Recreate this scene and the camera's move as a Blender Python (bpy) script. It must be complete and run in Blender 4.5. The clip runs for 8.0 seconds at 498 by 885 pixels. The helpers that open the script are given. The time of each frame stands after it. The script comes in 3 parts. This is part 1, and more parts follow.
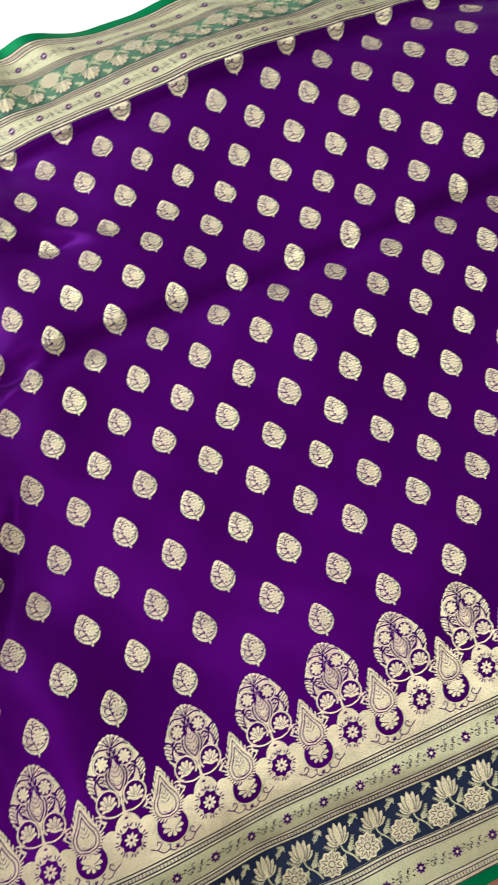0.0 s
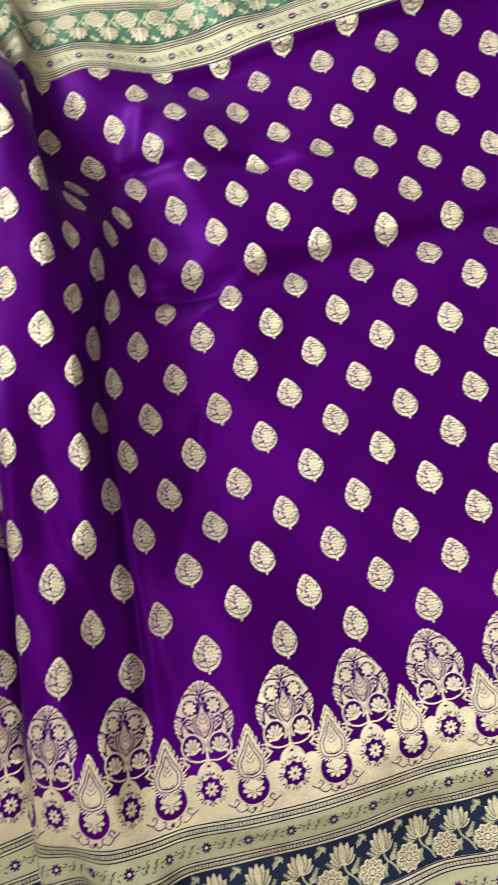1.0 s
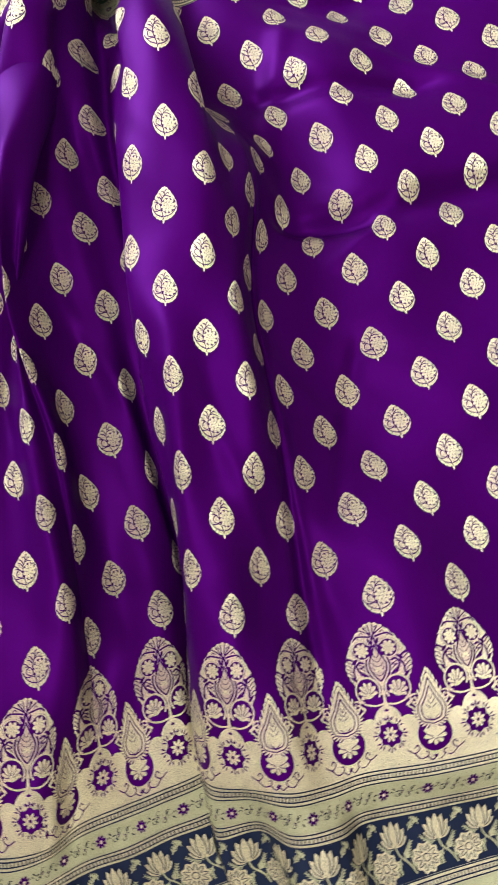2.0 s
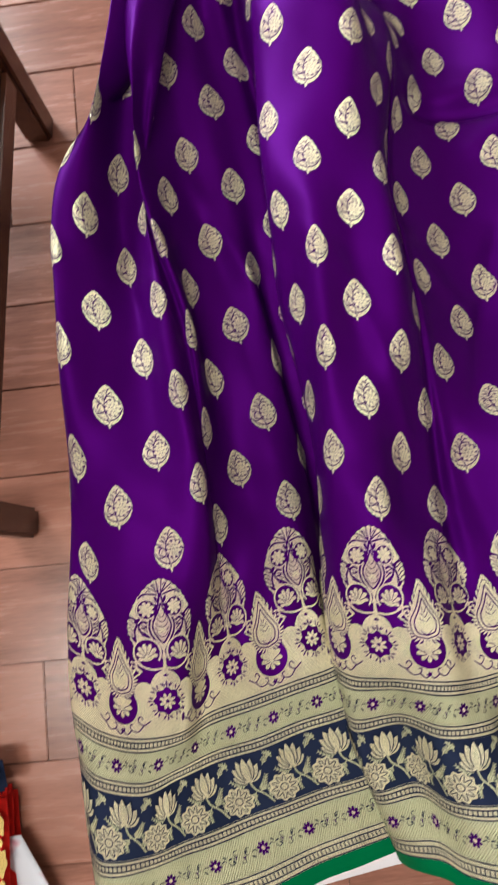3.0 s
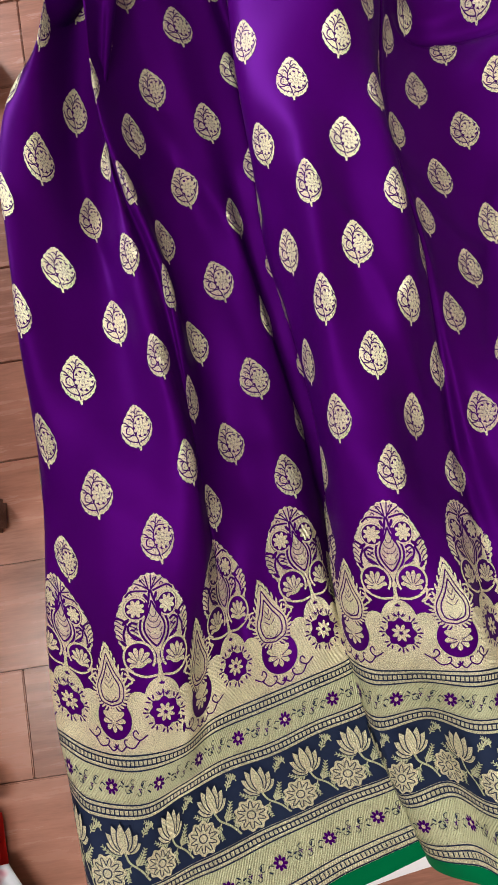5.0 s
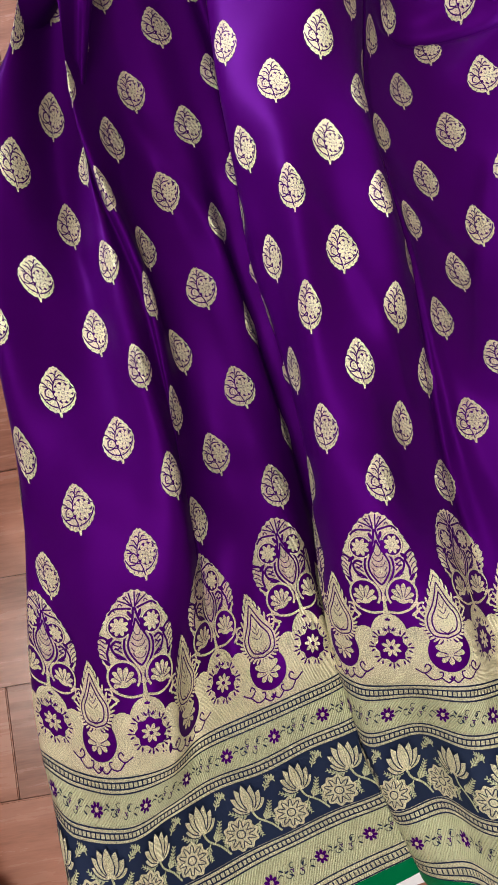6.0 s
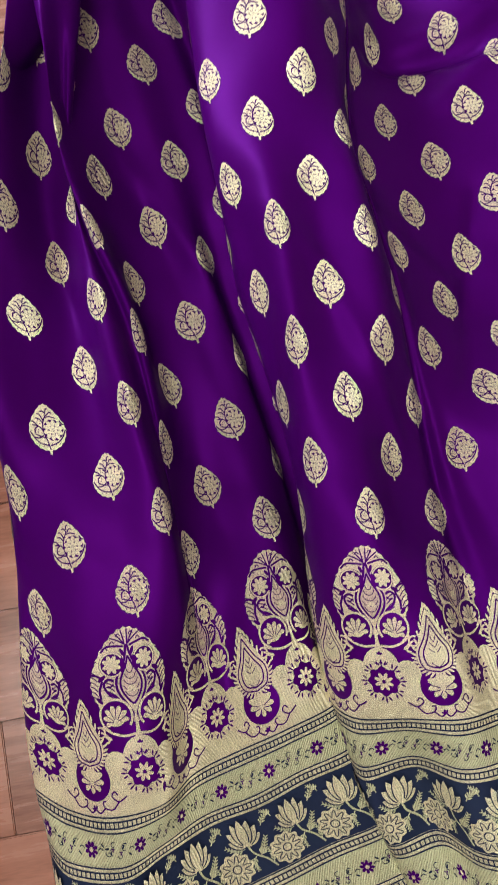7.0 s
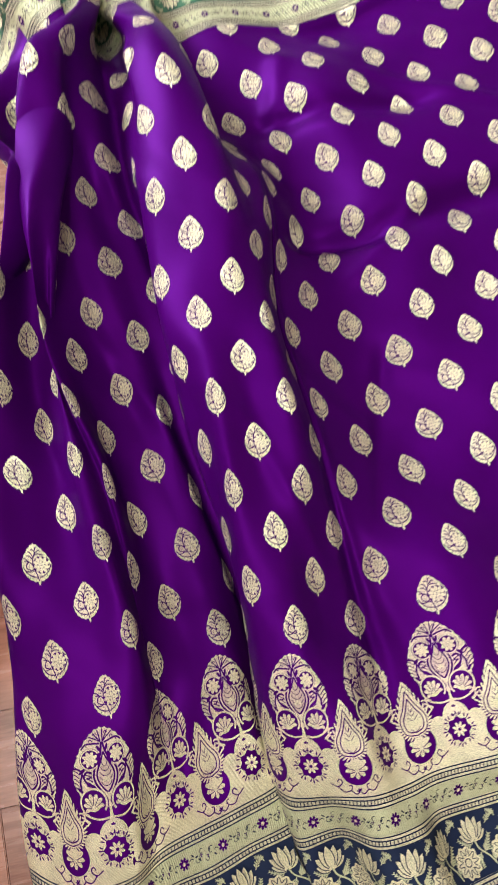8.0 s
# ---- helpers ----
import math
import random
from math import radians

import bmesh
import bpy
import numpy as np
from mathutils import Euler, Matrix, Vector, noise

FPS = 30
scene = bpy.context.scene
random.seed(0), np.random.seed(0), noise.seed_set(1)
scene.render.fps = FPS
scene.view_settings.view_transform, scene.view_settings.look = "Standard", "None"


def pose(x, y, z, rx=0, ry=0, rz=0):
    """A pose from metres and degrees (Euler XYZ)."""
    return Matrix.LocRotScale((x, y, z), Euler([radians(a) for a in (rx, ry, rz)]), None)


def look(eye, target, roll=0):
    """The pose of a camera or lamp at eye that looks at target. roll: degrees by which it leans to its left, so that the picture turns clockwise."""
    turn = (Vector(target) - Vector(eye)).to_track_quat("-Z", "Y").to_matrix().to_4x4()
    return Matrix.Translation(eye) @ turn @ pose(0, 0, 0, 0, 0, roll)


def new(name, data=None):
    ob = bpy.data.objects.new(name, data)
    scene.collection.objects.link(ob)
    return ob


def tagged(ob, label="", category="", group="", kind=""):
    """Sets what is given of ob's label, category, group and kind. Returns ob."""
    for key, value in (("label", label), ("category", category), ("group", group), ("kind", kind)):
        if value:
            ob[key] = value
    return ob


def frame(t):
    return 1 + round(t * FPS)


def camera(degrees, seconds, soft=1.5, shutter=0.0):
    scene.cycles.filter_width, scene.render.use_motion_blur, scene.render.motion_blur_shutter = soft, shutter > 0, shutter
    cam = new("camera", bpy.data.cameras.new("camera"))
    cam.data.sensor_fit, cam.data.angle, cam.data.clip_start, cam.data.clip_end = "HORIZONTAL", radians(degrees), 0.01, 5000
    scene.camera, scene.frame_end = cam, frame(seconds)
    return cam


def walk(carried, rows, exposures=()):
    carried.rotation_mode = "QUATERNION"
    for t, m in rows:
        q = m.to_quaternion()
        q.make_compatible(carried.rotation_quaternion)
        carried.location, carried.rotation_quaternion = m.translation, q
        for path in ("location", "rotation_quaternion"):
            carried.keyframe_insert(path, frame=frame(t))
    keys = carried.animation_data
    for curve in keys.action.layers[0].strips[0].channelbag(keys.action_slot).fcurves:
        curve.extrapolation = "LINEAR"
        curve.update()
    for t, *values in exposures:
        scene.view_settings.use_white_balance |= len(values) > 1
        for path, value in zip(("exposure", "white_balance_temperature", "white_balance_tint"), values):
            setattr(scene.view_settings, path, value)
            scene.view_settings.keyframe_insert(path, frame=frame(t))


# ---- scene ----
cam = camera(39.5, 8.0, shutter=0.35)
ROWS = [
    (0.0, 0.0014, 0.0004, 0.8733, 15.36, -2.82, -22.3),
    (0.5, -0.0558, 0.0118, 0.8472, 13.46, -0.91, -17.85),
    (1.0, -0.1457, 0.0191, 0.8263, 12.45, 0.56, -13.21),
    (1.5, -0.2284, 0.017, 0.8059, 11.24, 1.69, -10.33),
    (2.0, -0.2997, 0.007, 0.7819, 11.36, 2.37, -12.58),
    (2.2, -0.3247, -0.0023, 0.7777, 12.8, 2.76, -14.71),
    (3.3, -0.4461, -0.0628, 0.7255, 8.08, 4.17, -10.1),
    (3.5, -0.4491, -0.0647, 0.7224, 7.48, 4.13, -10.19),
    (4.0, -0.4483, -0.0534, 0.692, 7.4, 3.65, -11.77),
    (4.5, -0.4457, -0.0452, 0.6713, 7.61, 3.05, -13.21),
    (6.0, -0.4361, -0.0302, 0.6498, 7.42, 1.82, -14.84),
    (6.5, -0.4309, -0.0229, 0.6436, 7.41, 1.9, -15.22),
    (7.0, -0.4224, -0.0139, 0.6542, 8.12, 2.01, -15.75),
    (7.5, -0.3938, 0.0056, 0.6937, 10.02, 2.04, -16.7),
    (8.0, -0.3574, 0.0159, 0.7997, 12.72, 2.16, -17.66),
]
walk(cam, [(t, pose(*row)) for t, *row in ROWS], [(0.0, 0.28), (0.5, 0.36), (1.5, 0.52), (3.5, 0.52), (7.0, 0.50), (8.0, 0.68)])

# ---- light ----
world = bpy.data.worlds.new("world")
scene.world = world
world.use_nodes = True
wn = world.node_tree
sky = wn.nodes.new("ShaderNodeTexSky")
sky.sky_type, sky.sun_disc = "NISHITA", False
sky.sun_elevation, sky.sun_rotation = radians(40), radians(-50)
wn.links.new(sky.outputs[0], wn.nodes["Background"].inputs[0])
wn.nodes["Background"].inputs[1].default_value = 0.12


def lamp(name, place, target, size, size_y, power, colour):
    data = bpy.data.lights.new(name, "AREA")
    data.shape, data.size, data.size_y = "RECTANGLE", size, size_y
    data.energy, data.color = power, colour
    ob = new(name, data)
    ob.matrix_world = look(place, target)
    return ob


lamp("window_light", (-2.16, 2.6, 1.70), (-0.2, 0.2, 0.1), 1.4, 1.2, 150, (0.97, 0.98, 1.0))
# soft fill from above, added to lift the cloth and floor; no fitting in view
lamp("ceiling_light_glow", (-0.95, -0.35, 2.62), (-0.95, -0.35, 0.0), 1.2, 0.25, 36, (1.0, 0.96, 0.90))


# ---- materials ----
class Graph:
    """Short hand for a node material."""

    def __init__(self, name):
        self.mat = bpy.data.materials.new(name)
        self.mat.use_nodes = True
        self.tree = self.mat.node_tree
        self.bsdf = self.tree.nodes["Principled BSDF"]

    def node(self, kind, **fields):
        n = self.tree.nodes.new(kind)
        for key, value in fields.items():
            setattr(n, key, value)
        return n

    def put(self, value, socket):
        if isinstance(value, bpy.types.NodeSocket):
            self.tree.links.new(value, socket)
        else:
            socket.default_value = value

    def coords(self, which="Object", scale=(1, 1, 1), turn=0.0):
        m = self.node("ShaderNodeMapping")
        self.put(self.node("ShaderNodeTexCoord").outputs[which], m.inputs[0])
        m.inputs["Scale"].default_value = scale
        m.inputs["Rotation"].default_value[2] = turn
        return m.outputs[0]

    def noise(self, vector, scale, detail=4.0, rough=0.55):
        n = self.node("ShaderNodeTexNoise")
        self.put(vector, n.inputs["Vector"])
        n.inputs["Scale"].default_value = scale
        n.inputs["Detail"].default_value = detail
        n.inputs["Roughness"].default_value = rough
        return n.outputs["Fac"]

    def math(self, op, a, b=0.0, c=0.0):
        n = self.node("ShaderNodeMath", operation=op)
        for value, socket in zip((a, b, c), n.inputs):
            self.put(value, socket)
        return n.outputs[0]

    def ramp(self, fac, *stops):
        n = self.node("ShaderNodeValToRGB")
        el = n.color_ramp.elements
        while len(el) < len(stops):
            el.new(0.5)
        for e, (at, colour) in zip(el, stops):
            e.position, e.color = at, (*colour, 1)
        self.put(fac, n.inputs[0])
        return n.outputs[0]

    def mix(self, fac, a, b, blend="MIX"):
        n = self.node("ShaderNodeMix", data_type="RGBA", blend_type=blend)
        self.put(fac, n.inputs[0])
        for value, socket in ((a, n.inputs[6]), (b, n.inputs[7])):
            self.put((*value, 1) if isinstance(value, tuple) else value, socket)
        return n.outputs[2]

    def bump(self, height, strength, distance=0.001):
        n = self.node("ShaderNodeBump")
        n.inputs["Strength"].default_value = strength
        n.inputs["Distance"].default_value = distance
        self.put(height, n.inputs["Height"])
        self.put(n.outputs[0], self.bsdf.inputs["Normal"])

    def done(self, **fields):
        for key, value in fields.items():
            value = (*value, 1) if isinstance(value, tuple) else value
            self.put(value, self.bsdf.inputs[key.replace("_", " ")])
        return self.mat


def silk(name, dark, light, rough=0.5, sheen=0.0, gloss=0.05, metal=0.16):
    g = Graph(name)
    uv = g.coords("UV")
    weave = g.noise(g.coords("UV", (900, 2400, 1)), 1.0, 2)
    cloud = g.noise(uv, 14, 4)
    col = g.mix(g.math("MULTIPLY_ADD", weave, 0.5, g.math("MULTIPLY", cloud, 0.5)), dark, light)
    g.bump(weave, 0.22, 0.0004)
    return g.done(Base_Color=col, Roughness=g.math("MULTIPLY_ADD", cloud, 0.12, rough - 0.06), Sheen_Weight=sheen,
                  Sheen_Tint=tuple(min(1.0, 4 * c + 0.1) for c in light), Specular_IOR_Level=gloss, Specular_Tint=tuple(min(1.0, 5 * c + 0.15) for c in light), Metallic=metal)


def zari(name, dark, light, metal=0.5, rough=0.42, slant=0.6, ribbing=250, depth=0.05):
    """Metal thread weave: fine diagonal ribs that glint."""
    g = Graph(name)
    ribs = g.node("ShaderNodeTexWave", wave_type="BANDS", bands_direction="X")
    g.put(g.coords("UV", (1, 1, 1), slant), ribs.inputs["Vector"])
    ribs.inputs["Scale"].default_value = ribbing
    ribs.inputs["Distortion"].default_value = 1.2
    ribs.inputs["Detail"].default_value = 2
    fleck = g.noise(g.coords("UV", (760, 1150, 1)), 1.0, 3, 0.8)
    cloud = g.noise(g.coords("UV"), 45, 3)
    tone = g.math("MULTIPLY_ADD", ribs.outputs["Fac"], depth, g.math("MULTIPLY_ADD", fleck, 0.95, g.math("MULTIPLY", cloud, 0.2)))
    col = g.ramp(tone, (0.42, dark), (0.55, tuple((a + 2 * b) / 3 for a, b in zip(dark, light))), (0.68, light))
    g.bump(g.math("MULTIPLY_ADD", fleck, 1.2, ribs.outputs["Fac"]), 0.85, 0.0008)
    return g.done(Base_Color=col, Metallic=metal, Roughness=g.math("MULTIPLY_ADD", fleck, 0.25, rough - 0.1))


PURPLE = silk("purple_silk", (0.034, 0.0003, 0.074), (0.060, 0.0007, 0.126), 0.46, gloss=0.06, metal=0.26)
GREEN = silk("green_silk", (0.0, 0.09, 0.03), (0.0, 0.17, 0.06))
TEAL = silk("teal_silk", (0.05, 0.125, 0.08), (0.09, 0.20, 0.13))
NAVY = silk("navy_silk", (0.012, 0.013, 0.045), (0.02, 0.034, 0.06))
GOLD = zari("gold_thread", (0.13, 0.105, 0.055), (1.0, 0.93, 0.64), 0.55, 0.38)
ROSE = zari("rose_gold_thread", (0.20, 0.15, 0.11), (0.86, 0.73, 0.55), 0.6)
PALE = zari("green_gold_thread", (0.08, 0.095, 0.045), (0.62, 0.63, 0.40), 0.55, ribbing=170, depth=0.2)


def plain(name, dark, light, rough, scale=30.0, bump=0.1, **more):
    g = Graph(name)
    n = g.noise(g.coords("Object"), scale, 5)
    fine = g.noise(g.coords("Object"), scale * 12, 3)
    g.bump(g.math("ADD", n, fine), bump, 0.001)
    return g.done(Base_Color=g.mix(n, dark, light), Roughness=g.math("MULTIPLY_ADD", fine, 0.15, rough - 0.07), **more)


WHITE = plain("white_cotton", (0.76, 0.75, 0.80), (0.86, 0.85, 0.88), 0.9, 40, 0.3)
WALL = plain("wall_paint", (0.48, 0.46, 0.43), (0.55, 0.53, 0.50), 0.85, 6, 0.1)


def wood(name, dark, light, rough, along=1.0, across=9.0):
    g = Graph(name)
    info = g.node("ShaderNodeObjectInfo")
    shift = g.node("ShaderNodeVectorMath", operation="ADD")
    g.put(g.coords("Object", (along, across, across)), shift.inputs[0])
    roll = g.node("ShaderNodeVectorMath", operation="SCALE")
    roll.inputs[0].default_value = (13.0, 29.0, 7.0)
    g.put(info.outputs["Random"], roll.inputs["Scale"])
    g.put(roll.outputs[0], shift.inputs[1])
    grain = g.noise(shift.outputs[0], 5.0, 6, 0.65)
    fine = g.noise(shift.outputs[0], 38.0, 3)
    tone = g.math("MULTIPLY_ADD", info.outputs["Random"], 0.25, g.math("MULTIPLY_ADD", fine, 0.25, g.math("MULTIPLY", grain, 0.6)))
    col = g.ramp(tone, (0.26, dark), (0.64, light))
    g.bump(fine, 0.06, 0.0006)
    return g.done(Base_Color=col, Roughness=g.math("MULTIPLY_ADD", grain, 0.2, rough - 0.1))


FLOOR = wood("laminate_wood", (0.085, 0.027, 0.017), (0.30, 0.128, 0.086), 0.26, 1.6, 16.0)
GROOVE = plain("joint_shadow", (0.07, 0.028, 0.016), (0.10, 0.042, 0.024), 0.8)
DARKWOOD = wood("dark_stained_wood", (0.022, 0.007, 0.004), (0.075, 0.026, 0.014), 0.24, 3, 3)


# ---- mesh helpers ----
def link_mesh(name, verts, faces, mats, parent=None, uvs=None, which=None, smooth=True):
    me = bpy.data.meshes.new(name)
    me.from_pydata([tuple(v) for v in verts], [], faces)
    for m in mats:
        me.materials.append(m)
    if which is not None:
        me.polygons.foreach_set("material_index", np.asarray(which, dtype=np.int32))
    if smooth:
        me.polygons.foreach_set("use_smooth", np.ones(len(me.polygons), dtype=bool))
    if uvs is not None:
        layer = me.uv_layers.new(name="UVMap")
        loops = np.zeros(len(me.loops), dtype=np.int32)
        me.loops.foreach_get("vertex_index", loops)
        layer.data.foreach_set("uv", np.asarray(uvs, dtype=np.float32)[loops].ravel())
    me.update()
    ob = new(name, me)
    if parent is not None:
        ob.parent = parent
    return ob


def part(name, bm, material, parent=None, label=""):
    me = bpy.data.meshes.new(name)
    bm.to_mesh(me)
    bm.free()
    me.materials.append(material)
    ob = new(name, me)
    ob.parent = parent
    return tagged(ob, label)


def box_bm(size, at=(0, 0, 0), bevel=0.0, turn=None):
    bm = bmesh.new()
    bmesh.ops.create_cube(bm, size=1.0)
    bmesh.ops.scale(bm, vec=size, verts=bm.verts)
    if bevel:
        bmesh.ops.bevel(bm, geom=bm.edges[:], offset=bevel, segments=2, affect="EDGES")
    if turn is not None:
        bmesh.ops.transform(bm, matrix=turn, verts=bm.verts)
    bmesh.ops.translate(bm, vec=at, verts=bm.verts)
    return bm


# ---- the room ----
def holed_wall(name, x, y, wide, h, thick, hole, along):
    """A wall of four blocks round an opening (from, to, sill, head)."""
    bm = bmesh.new()
    a, b, sill, head = hole
    lo0, hi0 = wide
    for lo, hi, low, top in ((lo0, a, 0, h), (b, hi0, 0, h), (a, b, 0, sill), (a, b, head, h)):
        at = ((lo + hi) / 2, y, (low + top) / 2) if along == "x" else (x, (lo + hi) / 2, (low + top) / 2)
        size = (hi - lo, thick, top - low) if along == "x" else (thick, hi - lo, top - low)
        bmesh.ops.create_cube(bm, size=1.0, matrix=Matrix.Translation(at) @ Matrix.Diagonal((*size, 1)))
    return tagged(part(name, bm, WALL), "plain off-white painted wall with a window opening", "wall", kind="structure")


def room():
    x0, x1, y0, y1, h = -2.2, 2.4, -1.9, 3.4, 2.7
    mid = ((x0 + x1) / 2, (y0 + y1) / 2)
    floor = part("floor", box_bm((x1 - x0 + 0.2, y1 - y0 + 0.2, 0.1), (*mid, -0.0535)), GROOVE)
    tagged(floor, "reddish-brown laminate plank floor with a satin sheen", "floor", kind="structure")
    tagged(part("ceiling", box_bm((x1 - x0 + 0.2, y1 - y0 + 0.2, 0.1), (*mid, h + 0.05)), WALL),
           "plain off-white painted ceiling", "ceiling", kind="structure")
    for name, size, at in (("wall_east", (0.1, y1 - y0, h), (x1 + 0.05, mid[1], h / 2)),
                           ("wall_north", (x1 - x0, 0.1, h), (mid[0], y1 + 0.05, h / 2)),
                           ("wall_south", (x1 - x0, 0.1, h), (mid[0], y0 - 0.05, h / 2))):
        tagged(part(name, box_bm(size, at), WALL), "plain off-white painted wall", "wall", kind="structure")
    holed_wall("wall_west", x0 - 0.05, 0, (y0, y1), h, 0.1, (1.9, 3.3, 1.05, 2.35), "y")
    return floor


floor = room()


# ---- the saree ----
PITCH, ROW = 0.0835, 0.0445
STATIONS = np.array([-0.372, -0.25, -0.157, -0.01, 0.15, 0.30, 0.46, 0.60, 0.74, 0.906])
FOLDS = []


def fold(u, *places):
    """One line of the cloth along its width, at u metres of its length: (x, z, shift along y) at each station."""
    FOLDS.append((u, places))


fold(-0.985, (-0.672, 0.025, 0.027), (-0.667, 0.022, 0.034), (-0.662, 0.029, 0.041), (-0.634, 0.033, 0.057), (-0.581, 0.053, 0.060), (-0.577, 0.063, 0.056), (-0.481, 0.040, 0.017), (-0.503, 0.020, 0.019), (-0.518, 0.013, 0.014), (-0.538, 0.017, 0.010))
fold(-0.95, (-0.662, 0.057, 0.031), (-0.660, 0.056, 0.038), (-0.656, 0.063, 0.042), (-0.630, 0.068, 0.053), (-0.603, 0.091, 0.058), (-0.581, 0.102, 0.059), (-0.480, 0.078, 0.025), (-0.509, 0.060, 0.023), (-0.490, 0.035, 0.018), (-0.514, 0.042, 0.012))
fold(-0.918, (-0.657, 0.085, 0.038), (-0.652, 0.086, 0.042), (-0.647, 0.095, 0.042), (-0.625, 0.097, 0.041), (-0.603, 0.122, 0.050), (-0.569, 0.129, 0.047), (-0.470, 0.109, 0.026), (-0.518, 0.093, 0.030), (-0.470, 0.060, 0.021), (-0.504, 0.071, 0.009))
fold(-0.8875, (-0.636, 0.102, 0.030), (-0.635, 0.109, 0.028), (-0.620, 0.107, 0.025), (-0.612, 0.107, 0.016), (-0.597, 0.145, 0.034), (-0.572, 0.155, 0.038), (-0.458, 0.138, 0.027), (-0.511, 0.121, 0.035), (-0.453, 0.086, 0.024), (-0.507, 0.101, -0.000))
fold(-0.846, (-0.600, 0.083, 0.029), (-0.595, 0.119, 0.019), (-0.584, 0.130, 0.017), (-0.576, 0.123, 0.014), (-0.565, 0.125, 0.020), (-0.551, 0.151, 0.019), (-0.486, 0.179, 0.046), (-0.487, 0.087, 0.012), (-0.431, 0.126, 0.023), (-0.533, 0.119, -0.030))
fold(-0.8045, (-0.554, 0.079, 0.027), (-0.567, 0.091, 0.022), (-0.544, 0.134, 0.012), (-0.534, 0.122, 0.014), (-0.530, 0.112, 0.015), (-0.528, 0.110, 0.026), (-0.483, 0.142, 0.025), (-0.444, 0.086, -0.003), (-0.439, 0.114, -0.011), (-0.533, 0.155, -0.055))
fold(-0.7625, (-0.507, 0.055, 0.028), (-0.533, 0.072, 0.024), (-0.526, 0.096, 0.019), (-0.498, 0.120, 0.021), (-0.503, 0.141, 0.015), (-0.502, 0.124, 0.014), (-0.447, 0.148, 0.007), (-0.412, 0.111, -0.008), (-0.419, 0.145, -0.021), (-0.499, 0.176, -0.043))
fold(-0.7205, (-0.463, 0.045, 0.036), (-0.491, 0.074, 0.029), (-0.492, 0.074, 0.024), (-0.492, 0.081, 0.030), (-0.480, 0.125, 0.031), (-0.500, 0.152, 0.026), (-0.469, 0.177, 0.010), (-0.410, 0.150, 0.001), (-0.386, 0.143, -0.007), (-0.467, 0.157, -0.023))
fold(-0.679, (-0.420, 0.046, 0.040), (-0.451, 0.067, 0.036), (-0.454, 0.088, 0.032), (-0.464, 0.057, 0.036), (-0.477, 0.085, 0.040), (-0.481, 0.117, 0.041), (-0.487, 0.153, 0.035), (-0.449, 0.156, 0.020), (-0.402, 0.105, -0.003), (-0.445, 0.123, -0.012))
fold(-0.6375, (-0.377, 0.042, 0.048), (-0.408, 0.064, 0.040), (-0.417, 0.074, 0.036), (-0.424, 0.062, 0.041), (-0.441, 0.069, 0.045), (-0.455, 0.088, 0.047), (-0.458, 0.125, 0.042), (-0.432, 0.182, 0.037), (-0.368, 0.108, 0.006), (-0.417, 0.092, -0.002))
fold(-0.607, (-0.356, 0.021, 0.056), (-0.381, 0.051, 0.046), (-0.406, 0.046, 0.040), (-0.402, 0.041, 0.041), (-0.414, 0.068, 0.052), (-0.426, 0.090, 0.052), (-0.430, 0.120, 0.046), (-0.405, 0.174, 0.026), (-0.352, 0.135, 0.016), (-0.388, 0.080, 0.003))
fold(-0.58, (-0.333, 0.010, 0.062), (-0.367, 0.028, 0.051), (-0.391, 0.024, 0.042), (-0.395, 0.017, 0.046), (-0.404, 0.045, 0.059), (-0.402, 0.078, 0.056), (-0.411, 0.103, 0.049), (-0.399, 0.148, 0.026), (-0.339, 0.117, 0.009), (-0.383, 0.055, -0.005))
fold(-0.553, (-0.316, 0.029, 0.064), (-0.344, 0.038, 0.057), (-0.365, 0.026, 0.046), (-0.370, 0.021, 0.049), (-0.384, 0.053, 0.056), (-0.378, 0.078, 0.056), (-0.389, 0.108, 0.044), (-0.381, 0.128, 0.021), (-0.356, 0.097, 0.001), (-0.398, 0.038, -0.019))
fold(-0.526, (-0.336, 0.041, 0.058), (-0.358, 0.058, 0.054), (-0.367, 0.050, 0.049), (-0.368, 0.046, 0.047), (-0.393, 0.077, 0.050), (-0.364, 0.098, 0.049), (-0.367, 0.119, 0.042), (-0.358, 0.115, 0.014), (-0.369, 0.075, -0.011), (-0.393, 0.015, -0.029))
fold(-0.498, (-0.351, 0.018, 0.059), (-0.381, 0.043, 0.051), (-0.394, 0.052, 0.047), (-0.388, 0.065, 0.042), (-0.391, 0.104, 0.043), (-0.382, 0.119, 0.046), (-0.359, 0.146, 0.036), (-0.335, 0.127, 0.013), (-0.351, 0.056, -0.020), (-0.367, 0.014, -0.026))
fold(-0.47, (-0.377, 0.013, 0.053), (-0.406, 0.048, 0.044), (-0.412, 0.072, 0.042), (-0.391, 0.091, 0.036), (-0.378, 0.125, 0.034), (-0.375, 0.139, 0.034), (-0.340, 0.163, 0.028), (-0.334, 0.155, 0.019), (-0.330, 0.071, -0.016), (-0.362, 0.040, -0.021))
fold(-0.4285, (-0.389, 0.046, 0.038), (-0.405, 0.085, 0.032), (-0.396, 0.109, 0.031), (-0.380, 0.126, 0.025), (-0.359, 0.158, 0.026), (-0.341, 0.155, 0.027), (-0.308, 0.172, 0.012), (-0.298, 0.175, 0.021), (-0.341, 0.109, -0.007), (-0.388, 0.070, -0.023))
